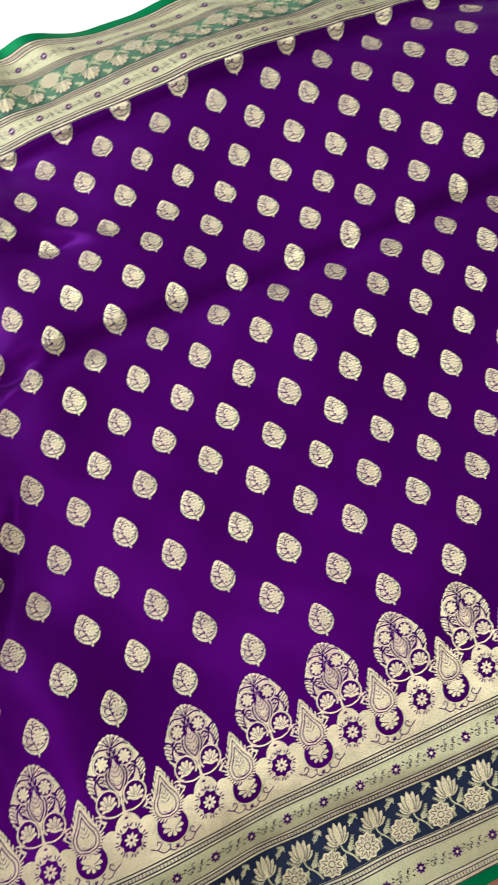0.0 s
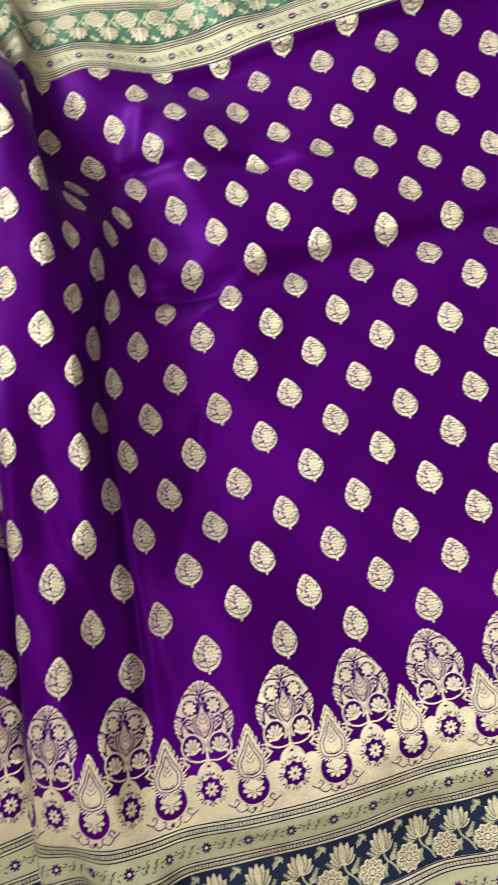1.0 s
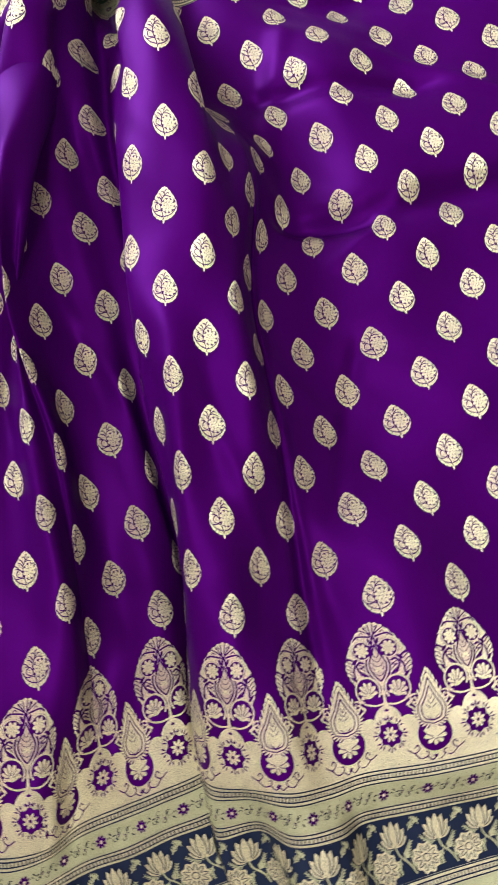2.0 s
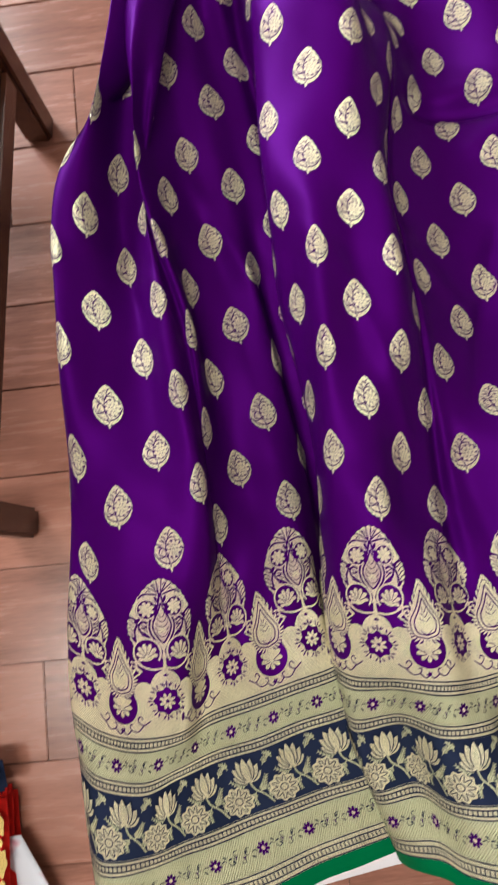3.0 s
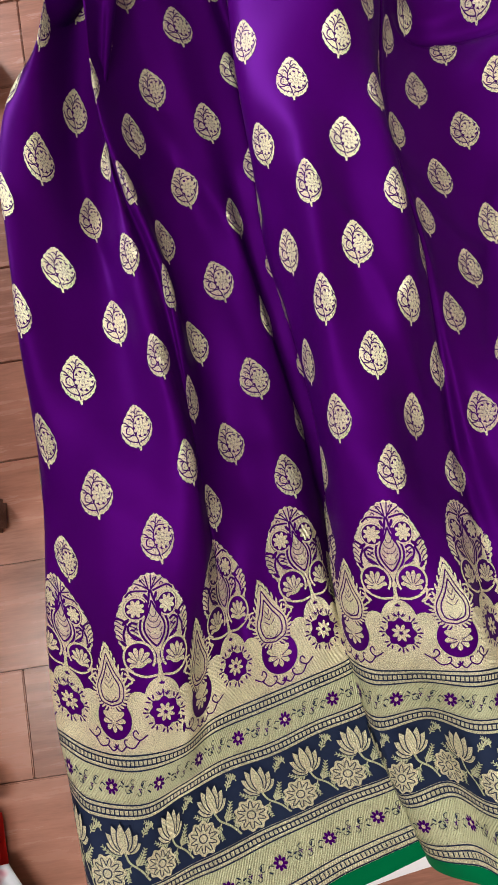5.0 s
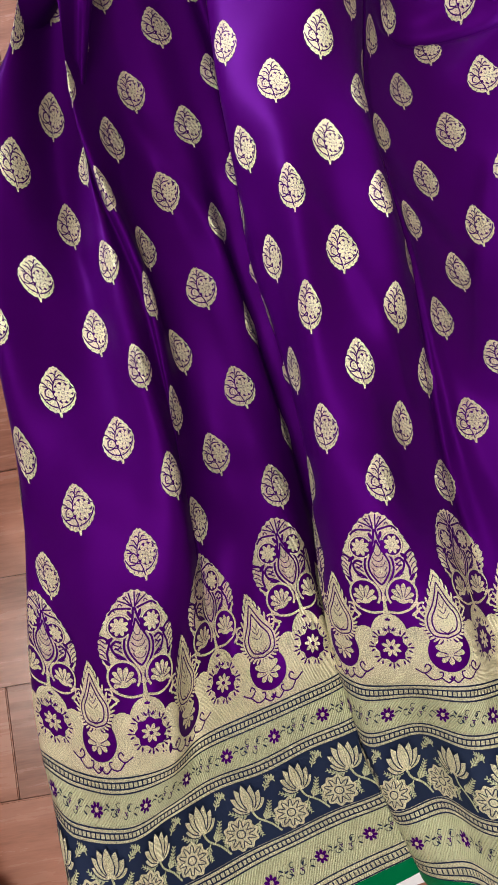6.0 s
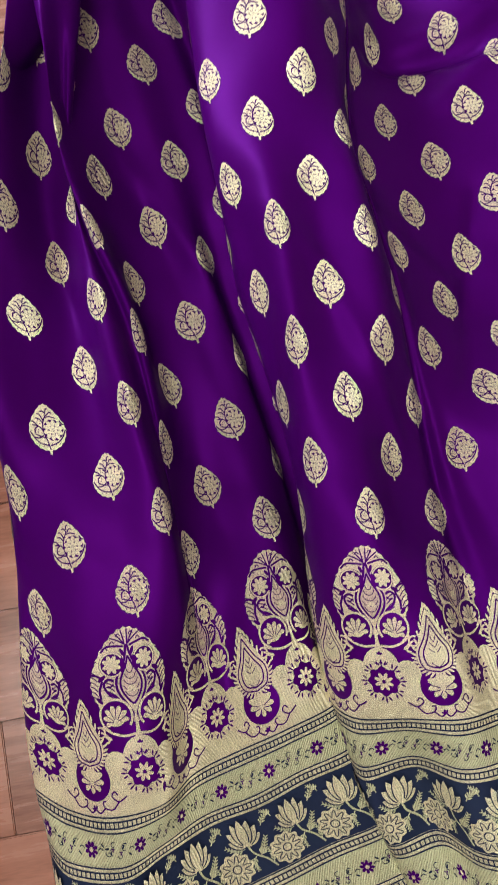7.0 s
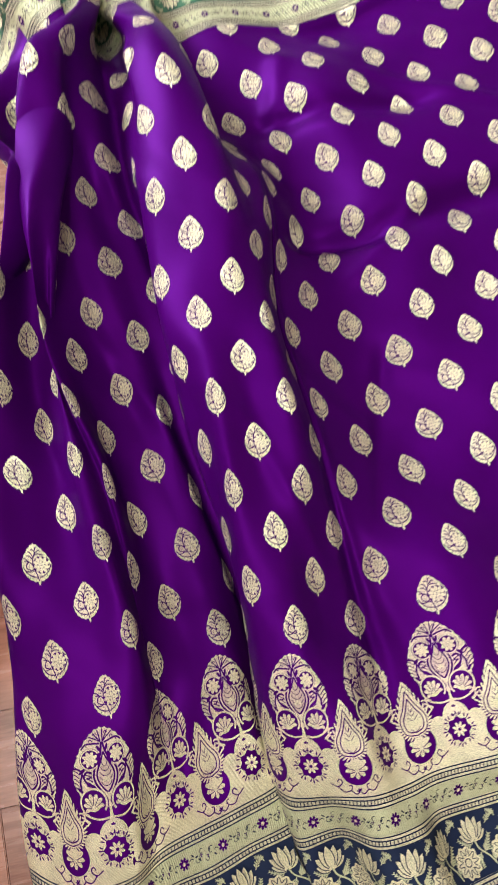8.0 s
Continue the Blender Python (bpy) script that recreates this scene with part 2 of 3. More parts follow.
fold(-0.387, (-0.356, 0.070, 0.034), (-0.365, 0.090, 0.033), (-0.361, 0.130, 0.022), (-0.344, 0.133, 0.021), (-0.328, 0.140, 0.020), (-0.304, 0.153, 0.012), (-0.272, 0.168, -0.001), (-0.271, 0.148, 0.013), (-0.308, 0.114, 0.002), (-0.369, 0.102, -0.010))
fold(-0.345, (-0.337, 0.105, 0.026), (-0.338, 0.117, 0.022), (-0.323, 0.139, 0.017), (-0.317, 0.104, 0.015), (-0.290, 0.142, 0.010), (-0.275, 0.137, 0.007), (-0.256, 0.133, -0.012), (-0.304, 0.124, 0.002), (-0.308, 0.074, -0.007), (-0.334, 0.082, 0.002))
fold(-0.303, (-0.301, 0.123, 0.021), (-0.297, 0.112, 0.016), (-0.296, 0.110, 0.010), (-0.286, 0.083, 0.007), (-0.270, 0.108, 0.009), (-0.263, 0.100, 0.004), (-0.233, 0.112, 0.004), (-0.299, 0.081, -0.001), (-0.281, 0.074, 0.010), (-0.297, 0.060, 0.004))
fold(-0.2615, (-0.260, 0.113, 0.017), (-0.270, 0.080, 0.013), (-0.257, 0.099, 0.009), (-0.251, 0.073, 0.007), (-0.250, 0.074, 0.009), (-0.249, 0.067, 0.009), (-0.218, 0.079, 0.012), (-0.270, 0.049, -0.003), (-0.269, 0.037, 0.007), (-0.268, 0.031, 0.006))
fold(-0.19, (-0.197, 0.078, 0.011), (-0.200, 0.064, 0.009), (-0.188, 0.099, 0.004), (-0.177, 0.087, 0.007), (-0.189, 0.041, 0.003), (-0.192, 0.049, 0.006), (-0.178, 0.029, 0.003), (-0.198, 0.033, -0.000), (-0.203, 0.040, 0.008), (-0.198, 0.012, 0.002))
fold(-0.1, (-0.111, 0.048, 0.008), (-0.107, 0.054, 0.007), (-0.098, 0.085, 0.002), (-0.093, 0.051, 0.000), (-0.100, 0.052, 0.001), (-0.103, 0.061, -0.001), (-0.099, 0.060, -0.007), (-0.111, 0.061, -0.003), (-0.116, 0.022, -0.005), (-0.110, 0.020, -0.003))
fold(0, (-0.011, 0.034, 0.007), (-0.008, 0.037, 0.007), (0.001, 0.069, 0.002), (0.005, 0.041, 0.000), (-0.000, 0.055, 0.002), (-0.004, 0.044, 0.001), (-0.005, 0.062, -0.003), (-0.015, 0.040, -0.010), (-0.020, 0.030, -0.006), (-0.010, 0.025, -0.008))
fold(0.3, (0.300, 0.025, 0.010), (0.301, 0.055, 0.006), (0.305, 0.065, 0.006), (0.308, 0.074, 0.006), (0.304, 0.048, 0.006), (0.295, 0.069, 0.004), (0.300, 0.044, 0.002), (0.287, 0.053, -0.005), (0.289, 0.082, -0.009), (0.284, 0.024, -0.016))
fold(0.7, (0.702, 0.024, 0.015), (0.702, 0.057, 0.011), (0.702, 0.060, 0.012), (0.701, 0.053, 0.013), (0.699, 0.064, 0.015), (0.693, 0.060, 0.017), (0.689, 0.099, 0.012), (0.684, 0.103, 0.008), (0.676, 0.062, 0.004), (0.684, 0.024, -0.003))
fold(1.05, (1.050, 0.023, 0.007), (1.052, 0.061, 0.005), (1.052, 0.064, 0.008), (1.053, 0.056, 0.011), (1.046, 0.054, 0.015), (1.047, 0.059, 0.014), (1.059, 0.071, 0.035), (1.045, 0.066, 0.040), (1.028, 0.065, -0.038), (1.047, 0.023, -0.017))


def basis(knots, t):
    """Weights of a smooth curve through values at the knots, for each t."""
    n = len(knots)
    i = np.clip(np.searchsorted(knots, t) - 1, 0, n - 2)
    h = knots[i + 1] - knots[i]
    s = np.clip((t - knots[i]) / h, -0.5, 1.5)
    w = np.zeros((len(t), n))
    r = np.arange(len(t))
    h00, h10, h01, h11 = 2 * s**3 - 3 * s**2 + 1, s**3 - 2 * s**2 + s, -2 * s**3 + 3 * s**2, s**3 - s**2
    w[r, i] += h00
    w[r, i + 1] += h01
    for base, k in ((h10, i), (h11, i + 1)):
        lo, hi = np.maximum(k - 1, 0), np.minimum(k + 1, n - 1)
        d = h / (knots[hi] - knots[lo])
        w[r, hi] += base * d
        w[r, lo] -= base * d
    return w


FOLDS.sort()
U_KNOTS = np.array([u for u, _ in FOLDS])
CAGE = np.array([[tuple(p) for p in places] for _, places in FOLDS])


def crease(u, v, a, b, height, width, skew=0.0):
    """A soft ridge from a to b on the flat cloth; skew makes one side steeper."""
    a, b = np.array(a), np.array(b)
    d = b - a
    n = np.array([-d[1], d[0]]) / np.hypot(*d)
    s = ((u - a[0]) * d[0] + (v - a[1]) * d[1]) / (d @ d)
    q = (u - a[0]) * n[0] + (v - a[1]) * n[1]
    w = width * (1 + skew * np.sign(q))
    return height * np.exp(-(q / w) ** 2) * np.exp(-np.maximum(0, np.abs(s - 0.5) - 0.42) ** 2 / 0.012)


def surface(u, v):
    """Places of the cloth at u along its length and v across its width."""
    u, v = np.asarray(u, float), np.asarray(v, float)
    wu, wv = basis(U_KNOTS, u), basis(STATIONS, v)
    p = np.einsum("ni,nj,ijk->nk", wu, wv, CAGE)
    x, z, y = p[:, 0], p[:, 1], v + p[:, 2]
    # creases pressed into the flat part
    z = z + crease(u, v, (-0.17, 0.392), (0.75, 0.392), -0.014, 0.020, -0.15)
    z = z + crease(u, v, (-0.08, 0.705), (0.80, 0.705), -0.015, 0.030, -0.6)
    z = z + crease(u, v, (-0.20, 0.575), (0.02, 0.545), -0.010, 0.014, -0.2)
    z = z + crease(u, v, (-0.16, 0.33), (-0.05, 0.41), 0.005, 0.012)
    z = z + crease(u, v, (-0.24, 0.395), (-0.10, 0.375), -0.010, 0.011, 0.2)
    z = z + crease(u, v, (-0.21, 0.50), (-0.13, 0.66), 0.006, 0.014)
    z = z + crease(u, v, (-0.03, 0.61), (0.10, 0.50), 0.005, 0.012)
    z = z + crease(u, v, (-0.285, 0.12), (-0.25, -0.12), -0.0035, 0.013)
    z = z + crease(u, v, (-0.28, 0.24), (-0.20, 0.15), 0.004, 0.014)
    z = z + crease(u, v, (-0.26, -0.20), (0.30, -0.225), 0.005, 0.014)
    # deep seams between the pleats
    z = z + crease(u, v, (-0.545, 0.02), (-0.535, 0.62), -0.024, 0.012)
    z = z + crease(u, v, (-0.742, -0.10), (-0.735, 0.42), -0.016, 0.009)
    z = z + crease(u, v, (-0.292, -0.10), (-0.292, 0.42), -0.014, 0.009)
    z = z + crease(u, v, (-0.400, 0.18), (-0.330, 0.02), 0.004, 0.010)
    z = z + crease(u, v, (-0.640, 0.30), (-0.585, 0.10), 0.004, 0.010)
    z = z + crease(u, v, (-0.235, 0.06), (-0.150, 0.24), -0.005, 0.010)
    z = z + 0.0025 * np.sin(23 * u + 9 * v + 1.3 * np.sin(17 * v)) + 0.0016 * np.sin(41 * v - 13 * u) * np.sin(19 * u + 2)
    z = z + 0.0011 * np.sin(67 * u + 31 * v + 2 * np.sin(29 * v)) * np.sin(37 * v + 11 * u)
    edge = np.maximum(0, v - HIGH) + np.maximum(0, LOW - v)
    z = z + 0.05 * edge * np.sin(38 * u + 25 * v + 1.5 * np.sin(15 * u))
    z = np.maximum(z, 0.008 + 0.004 * np.sin(31 * u))
    return np.stack([x, y, z], 1)


def lifted(u, v, lift):
    """Places lift metres above the cloth's upper side."""
    u, v = np.asarray(u, float), np.asarray(v, float)
    p, h = surface(u, v), 0.0008
    du, dv = surface(u + h, v) - p, surface(u, v + h) - p
    n = np.cross(du, dv)
    n /= np.maximum(np.linalg.norm(n, axis=1), 1e-12)[:, None]
    return p + n * (lift[:, None] if isinstance(lift, np.ndarray) else lift)


U_LEFT, U_RIGHT = -0.985, 0.80
# v of each band of the woven edge, from the field outwards
BANDS = (("gold_stripe", 0.0, 0.013), ("vine_band", 0.013, 0.038), ("gold_stripe", 0.038, 0.051), ("flower_band", 0.051, 0.105),
         ("gold_stripe", 0.105, 0.118), ("vine_band", 0.118, 0.152), ("gold_stripe", 0.152, 0.169), ("selvage", 0.169, 0.184))
LOW, HIGH = -0.188, 0.722
BAND_MATERIAL = {"gold_stripe": GOLD, "vine_band": PALE, "flower_band": NAVY, "selvage": GREEN}


def cloth_strip(name, v0, v1, material, parent, step=0.0035, lift=0.0):
    us = np.linspace(U_LEFT, U_RIGHT, int((U_RIGHT - U_LEFT) / step) + 1)
    vs = np.linspace(v0, v1, max(2, int(round((v1 - v0) / step)) + 1))
    uu, vv = np.meshgrid(us, vs)
    uv = np.stack([uu.ravel(), vv.ravel()], 1)
    pts = lifted(uv[:, 0], uv[:, 1], lift) if lift else surface(uv[:, 0], uv[:, 1])
    n, m = len(vs), len(us)
    idx = np.arange(n * m).reshape(n, m)
    faces = np.stack([idx[:-1, :-1], idx[:-1, 1:], idx[1:, 1:], idx[1:, :-1]], -1).reshape(-1, 4)
    return link_mesh(name, pts, faces.tolist(), [material], parent, uv)


saree = new("saree")
tagged(saree, "purple silk saree with woven gold leaf motifs, partly pleated", "saree")
cloth_strip("field", LOW, HIGH, PURPLE, saree)
for side, start in ((-1, LOW), (1, HIGH)):
    for name, a, b in BANDS:
        v0, v1 = sorted((start + side * a, start + side * b))
        cloth_strip(name, v0, v1, TEAL if name == "flower_band" and side > 0 else BAND_MATERIAL[name], saree)


class Motif:
    """Flat woven figures drawn in u and v, then laid on the cloth."""

    def __init__(self):
        self.p, self.f, self.m, self.l = [], [], [], []

    def add(self, pts, faces, mat, lift):
        k = len(self.p)
        self.p += [tuple(q) for q in pts]
        self.l += [lift] * len(pts)
        self.f += [tuple(i + k for i in f) for f in faces]
        self.m += [mat] * len(faces)

    def blob(self, outline, mat=0, lift=0.0003, rings=2, centre=None):
        """A figure that is star-shaped round its centre."""
        o = np.asarray(outline, float)
        c = o.mean(0) if centre is None else np.asarray(centre, float)
        n = len(o)
        pts, faces = [c], []
        for r in range(1, rings + 1):
            pts += list(c + (o - c) * (r / rings))
        for i in range(n):
            j = (i + 1) % n
            faces.append((0, 1 + i, 1 + j))
            for r in range(rings - 1):
                a, b = 1 + r * n, 1 + (r + 1) * n
                faces.append((a + i, b + i, b + j, a + j))
        self.add(pts, faces, mat, lift)

    def stroke(self, line, width, mat=0, lift=0.0005):
        q = np.asarray(line, float)
        w = np.broadcast_to(np.asarray(width, float), len(q)) / 2
        t = np.gradient(q, axis=0)
        t /= np.maximum(np.linalg.norm(t, axis=1), 1e-12)[:, None]
        nrm = np.stack([-t[:, 1], t[:, 0]], 1) * w[:, None]
        n = len(q)
        self.add(np.concatenate([q - nrm, q + nrm]), [(i, i + 1, n + i + 1, n + i) for i in range(n - 1)], mat, lift)

    def grown(self, k, kv=None):
        self.p = [(x * k, y * (kv or k)) for x, y in self.p]
        return self

    def lay(self, name, u, v, parent, mats, flip=1):
        p = np.array(self.p) * (1, flip) + (u, v)
        pts = lifted(p[:, 0], p[:, 1], np.array(self.l))
        return link_mesh(name, pts, self.f if flip > 0 else [f[::-1] for f in self.f], mats, parent, p, self.m)


def ellipse(c, a, b, turn=0.0, n=14, wave=0.0, lobes=0):
    s = np.linspace(0, 2 * np.pi, n, endpoint=False)
    r = 1 + wave * np.cos(lobes * s)
    x, y = a * r * np.cos(s), b * r * np.sin(s)
    return np.stack([c[0] + x * np.cos(turn) - y * np.sin(turn), c[1] + x * np.sin(turn) + y * np.cos(turn)], 1)


def drop(c, a, b, tip, n=28, tooth=0.0, taper=0.35):
    """A leaf: an ellipse drawn out to a point above."""
    s = np.linspace(0, 2 * np.pi, n, endpoint=False)
    x, y = a * np.sin(s), -b * np.cos(s)
    k = np.clip(y / b, 0, 1)
    x = x * (1 - taper * k**2)
    y = y + tip * k**2.2
    r = 1 + tooth * np.cos(np.arange(n) * np.pi)
    return np.stack([c[0] + x * r, c[1] + y * r], 1)


def curve(points, n=12):
    """A smooth line through a few points."""
    p = np.asarray(points, float)
    t = np.linspace(0, 1, len(p))
    w = basis(t, np.linspace(0, 1, n))
    return w @ p


def petals(m, c, r, count, a, b, mat, lift, start=0.0, n=8, arc=2 * np.pi):
    """Petals set round c, their middles r away."""
    for i in range(count):
        s = start + arc * i / count
        m.blob(ellipse((c[0] + r * np.cos(s), c[1] + r * np.sin(s)), a, b, s, n), mat, lift, 1)


def feather(m, line, width, mat, lift, barbs=5, length=0.004):
    """A leaf with slanting barbs on both sides of a rib."""
    q = curve(line, barbs + 2)
    m.stroke(curve(line, 8), width, mat, lift)
    d = np.gradient(q, axis=0)
    d /= np.linalg.norm(d, axis=1)[:, None]
    for i in range(1, len(q)):
        k = length * (1 - 0.55 * i / len(q))
        for side in (-1, 1):
            nrm = np.array([-d[i][1], d[i][0]]) * side
            tip = q[i] + (d[i] * 0.75 + nrm * 0.8) * k
            mid = (q[i] + tip) / 2
            m.blob(ellipse(mid, k * 0.66, k * 0.23, np.arctan2(*(tip - q[i])[::-1]), 6), mat, lift, 1)


# colours of a motif: gold, field purple, pink gold, green gold, navy
MATS = [GOLD, PURPLE, ROSE, PALE, NAVY]


def leaf_motif():
    m = Motif()
    m.blob(drop((0, -0.001), 0.0136, 0.0145, 0.0047, 40, 0.022), 0, 0.0003, 4)
    m.blob([(-0.0014, -0.0145), (0.0014, -0.0145), (0.0007, -0.0185), (-0.0007, -0.0185)], 0, 0.0003, 1)
    w, p = 0.0009, 0.0005
    for line in ([(0, -0.0148), (-0.001, -0.009), (-0.0034, -0.002), (-0.0026, 0.005), (0.0005, 0.0105)],
                 [(0.0006, -0.0118), (0.006, -0.0102), (0.0102, -0.0066), (0.0132, -0.001)],
                 [(-0.0006, -0.0118), (-0.006, -0.0100), (-0.0100, -0.0066), (-0.0130, -0.001)],
                 [(-0.0034, -0.001), (-0.006, 0.0022), (-0.0105, 0.0035)],
                 [(-0.0028, 0.0045), (-0.005, 0.0075), (-0.0078, 0.0082)],
                 [(-0.0018, -0.0062), (-0.0050, -0.0052), (-0.0095, -0.0030)],
                 [(-0.0006, 0.0085), (0.0028, 0.0092), (0.0072, 0.0078)],
                 [(-0.0096, -0.0026), (-0.0090, 0.0008), (-0.0064, 0.0022)],
                 [(0.0005, 0.0105), (-0.0012, 0.0130), (-0.0034, 0.0128)],
                 [(-0.0034, -0.0040), (-0.0070, -0.0058), (-0.0112, -0.0050)],
                 [(-0.0068, 0.0020), (-0.0088, 0.0050), (-0.0112, 0.0062)],
                 [(-0.0022, 0.0060), (-0.0040, 0.0104), (-0.0062, 0.0112)],
                 [(0.0010, 0.0100), (0.0034, 0.0122), (0.0052, 0.0112)],
                 [(0.0004, 0.0120), (0.0012, 0.0145), (0.0026, 0.0150)],
                 [(0.0098, 0.0060), (0.0112, 0.0034), (0.0126, 0.0030)]):
        m.stroke(curve(line, 9), w, 1, p)
    c = (0.0042, -0.0008)
    m.blob(ellipse(c, 0.0074, 0.0077, 0, 24, 0.05, 10), 1, 0.0005, 2)
    petals(m, c, 0.0053, 10, 0.0022, 0.00165, 0, 0.0007, 0.2)
    petals(m, c, 0.0024, 6, 0.0015, 0.00125, 0, 0.0007, 0.5, 7)
    m.blob(ellipse(c, 0.0010, 0.0010, 0, 7), 0, 0.0007, 1)
    for k in range(6):
        x = -0.0085 + 0.0032 * k
        m.stroke([(x, -0.0116 - 0.0006 * (2.5 - abs(k - 2.5))), (x + 0.0012, -0.0098)], 0.0004, 1, 0.0005)
    for x, y in ((-0.0078, -0.0005), (-0.0056, 0.0055)):
        petals(m, (x, y), 0.0013, 4, 0.0005, 0.0003, 1, 0.0005, 0.4, 5)
    return m


def shell(m, c, r, mat, dark, lift, turn=0.0, ribs=7):
    """A fan of ribbed lobes that opens upwards."""
    m.blob(ellipse(c, r * 0.72, r * 0.62, turn, 14), mat, lift, 1)
    for i in range(ribs):
        s = turn + np.pi * (-0.12 + 1.24 * i / (ribs - 1))
        m.blob(ellipse((c[0] + 0.60 * r * np.cos(s), c[1] + 0.60 * r * np.sin(s)), r * 0.40, r * 0.21, s, 9), mat, lift, 1)
        if i:
            a = s - np.pi * 0.62 / (ribs - 1)
            m.stroke([(c[0] + 0.18 * r * np.cos(a), c[1] + 0.18 * r * np.sin(a) - 0.25 * r), (c[0] + 0.82 * r * np.cos(a), c[1] + 0.82 * r * np.sin(a))], r * 0.06, dark, lift + 0.0002)


def ring(m, c, r, width, mat, lift, start=0.0, arc=2 * np.pi):
    t = np.linspace(start, start + arc, 22)
    m.stroke(np.stack([c[0] + r * np.cos(t), c[1] + r * np.sin(t)], 1), width, mat, lift)


def paisley_motif():
    m = Motif()
    m.blob(drop((0, 0.0615), 0.0302, 0.0265, 0.0120, 64, 0.018, 0.20), 0, 0.0003, 7)
    for s in (-1, 1):
        f = lambda pts: [(s * x, y) for x, y in pts]
        # lower ring: dark ground, gold scroll round it, ribbed shell inside
        low = (s * 0.0140, 0.0400)
        m.blob(ellipse(low, 0.0128, 0.0118, 0, 24), 1, 0.0005, 3)
        ring(m, low, 0.0114, 0.0017, 0, 0.0007, np.pi * 0.5 - s * np.pi * 0.85, s * np.pi * 1.55)
        shell(m, (low[0], low[1] - 0.0015), 0.0092, 0, 1, 0.0008, -s * 0.25)
        # upper ring with a rosette
        up = (s * 0.0120, 0.0755)
        m.blob(ellipse(up, 0.0094, 0.0090, 0, 22), 1, 0.0005, 2)
        ring(m, up, 0.0083, 0.0012, 0, 0.0007, np.pi * 0.5 + s * np.pi * 0.35, -s * np.pi * 1.6)
        petals(m, up, 0.0042, 8, 0.0027, 0.0016, 0, 0.0008, 0.3)
        m.blob(ellipse(up, 0.0019, 0.0019, 0, 8), 0, 0.0008, 1)
        # pod outline and the side leaves
        m.stroke(curve(f([(0.0004, 0.0880), (0.0030, 0.0770), (0.0098, 0.0655), (0.0098, 0.0560), (0.0040, 0.0460), (0.0008, 0.0390)]), 18), 0.0017, 1, 0.0006)
        m.stroke(curve(f([(0.0000, 0.0800), (0.0026, 0.0730), (0.0072, 0.0640), (0.0070, 0.0570), (0.0030, 0.0500), (0.0000, 0.0470)]), 16), 0.0014, 1, 0.0009)
        m.stroke(curve(f([(0.0120, 0.0640), (0.0160, 0.0655), (0.0195, 0.0620), (0.0170, 0.0560), (0.0120, 0.0535)]), 14), 0.0018, 1, 0.0006)
        m.stroke(curve(f([(0.0125, 0.0620), (0.0150, 0.0600), (0.0168, 0.0610)]), 7), 0.0011, 1, 0.0006)
        m.stroke(curve(f([(0.0285, 0.0700), (0.0240, 0.0690), (0.0205, 0.0650), (0.0232, 0.0580), (0.0228, 0.0520)]), 14), 0.0018, 1, 0.0006)
        for j in range(6):
            y = 0.0505 + 0.0036 * j
            m.stroke(curve(f([(0.0298, y + 0.0040), (0.0272, y + 0.0030), (0.0250 - 0.0003 * j, y)]), 6), 0.0008, 1, 0.0005)
        for j in range(4):
            y = 0.0545 + 0.0030 * j
            m.stroke(curve(f([(0.0178, y), (0.0150, y - 0.0012), (0.0120, y - 0.0036)]), 6), 0.0008, 1, 0.0006)
        m.stroke(curve(f([(0.0230, 0.0795), (0.0262, 0.0765), (0.0280, 0.0715)]), 7), 0.0011, 1, 0.0006)
        # crown of small petals
        for k in (0.0, 0.5, 1.0):
            m.stroke(curve(f([(0.0010, 0.0880), (0.0014 + 0.0040 * k, 0.0925 - 0.0010 * k), (0.0022 + 0.0085 * k, 0.0985 - 0.0040 * k)]), 7), 0.0010, 1, 0.0006)
        m.stroke(curve(f([(0.0020, 0.0868), (0.0075, 0.0880), (0.0140, 0.0885), (0.0185, 0.0850)]), 10), 0.0015, 1, 0.0006)
        for x, y in ((0.0046, 0.0950), (0.0094, 0.0905), (0.0148, 0.0868)):
            m.stroke(curve(f([(x - 0.0016, y - 0.0006), (x, y + 0.0012), (x + 0.0018, y - 0.0006)]), 6), 0.0008, 1, 0.0006)
        # curls below the rings
        ring(m, (s * 0.0272, 0.0288), 0.0036, 0.0014, 0, 0.0005, np.pi * 0.5 - s * 0.6, s * np.pi * 1.5)
        m.stroke(curve(f([(0.0020, 0.0270), (0.0100, 0.0262), (0.0180, 0.0285), (0.0250, 0.0330)]), 12), 0.0017, 0, 0.0005)
        m.blob(ellipse((s * 0.0215, 0.0252), 0.0032, 0.0013, s * 0.5, 8), 0, 0.0005, 1)
        m.blob(ellipse((s * 0.0352, 0.0262), 0.0030, 0.0016, s * 0.9, 8), 0, 0.0005, 1)
    for s in (-1, 1):
        m.blob(ellipse((s * 0.0115, 0.0520), 0.0030, 0.0016, s * 0.9, 10), 1, 0.0006, 1)
        m.blob(ellipse((s * 0.0205, 0.0665), 0.0036, 0.0015, s * -0.6, 10), 1, 0.0006, 1)
        m.blob(ellipse((s * 0.0036, 0.0830), 0.0030, 0.0012, np.pi / 2 - s * 0.4, 10), 1, 0.0006, 1)
        m.blob(ellipse((s * 0.0240, 0.0510), 0.0034, 0.0014, s * 0.8, 10), 1, 0.0006, 1)
    # pod filled with fine sprays
    m.blob(drop((0, 0.0580), 0.0068, 0.0105, 0.0105, 24), 2, 0.0008, 3)
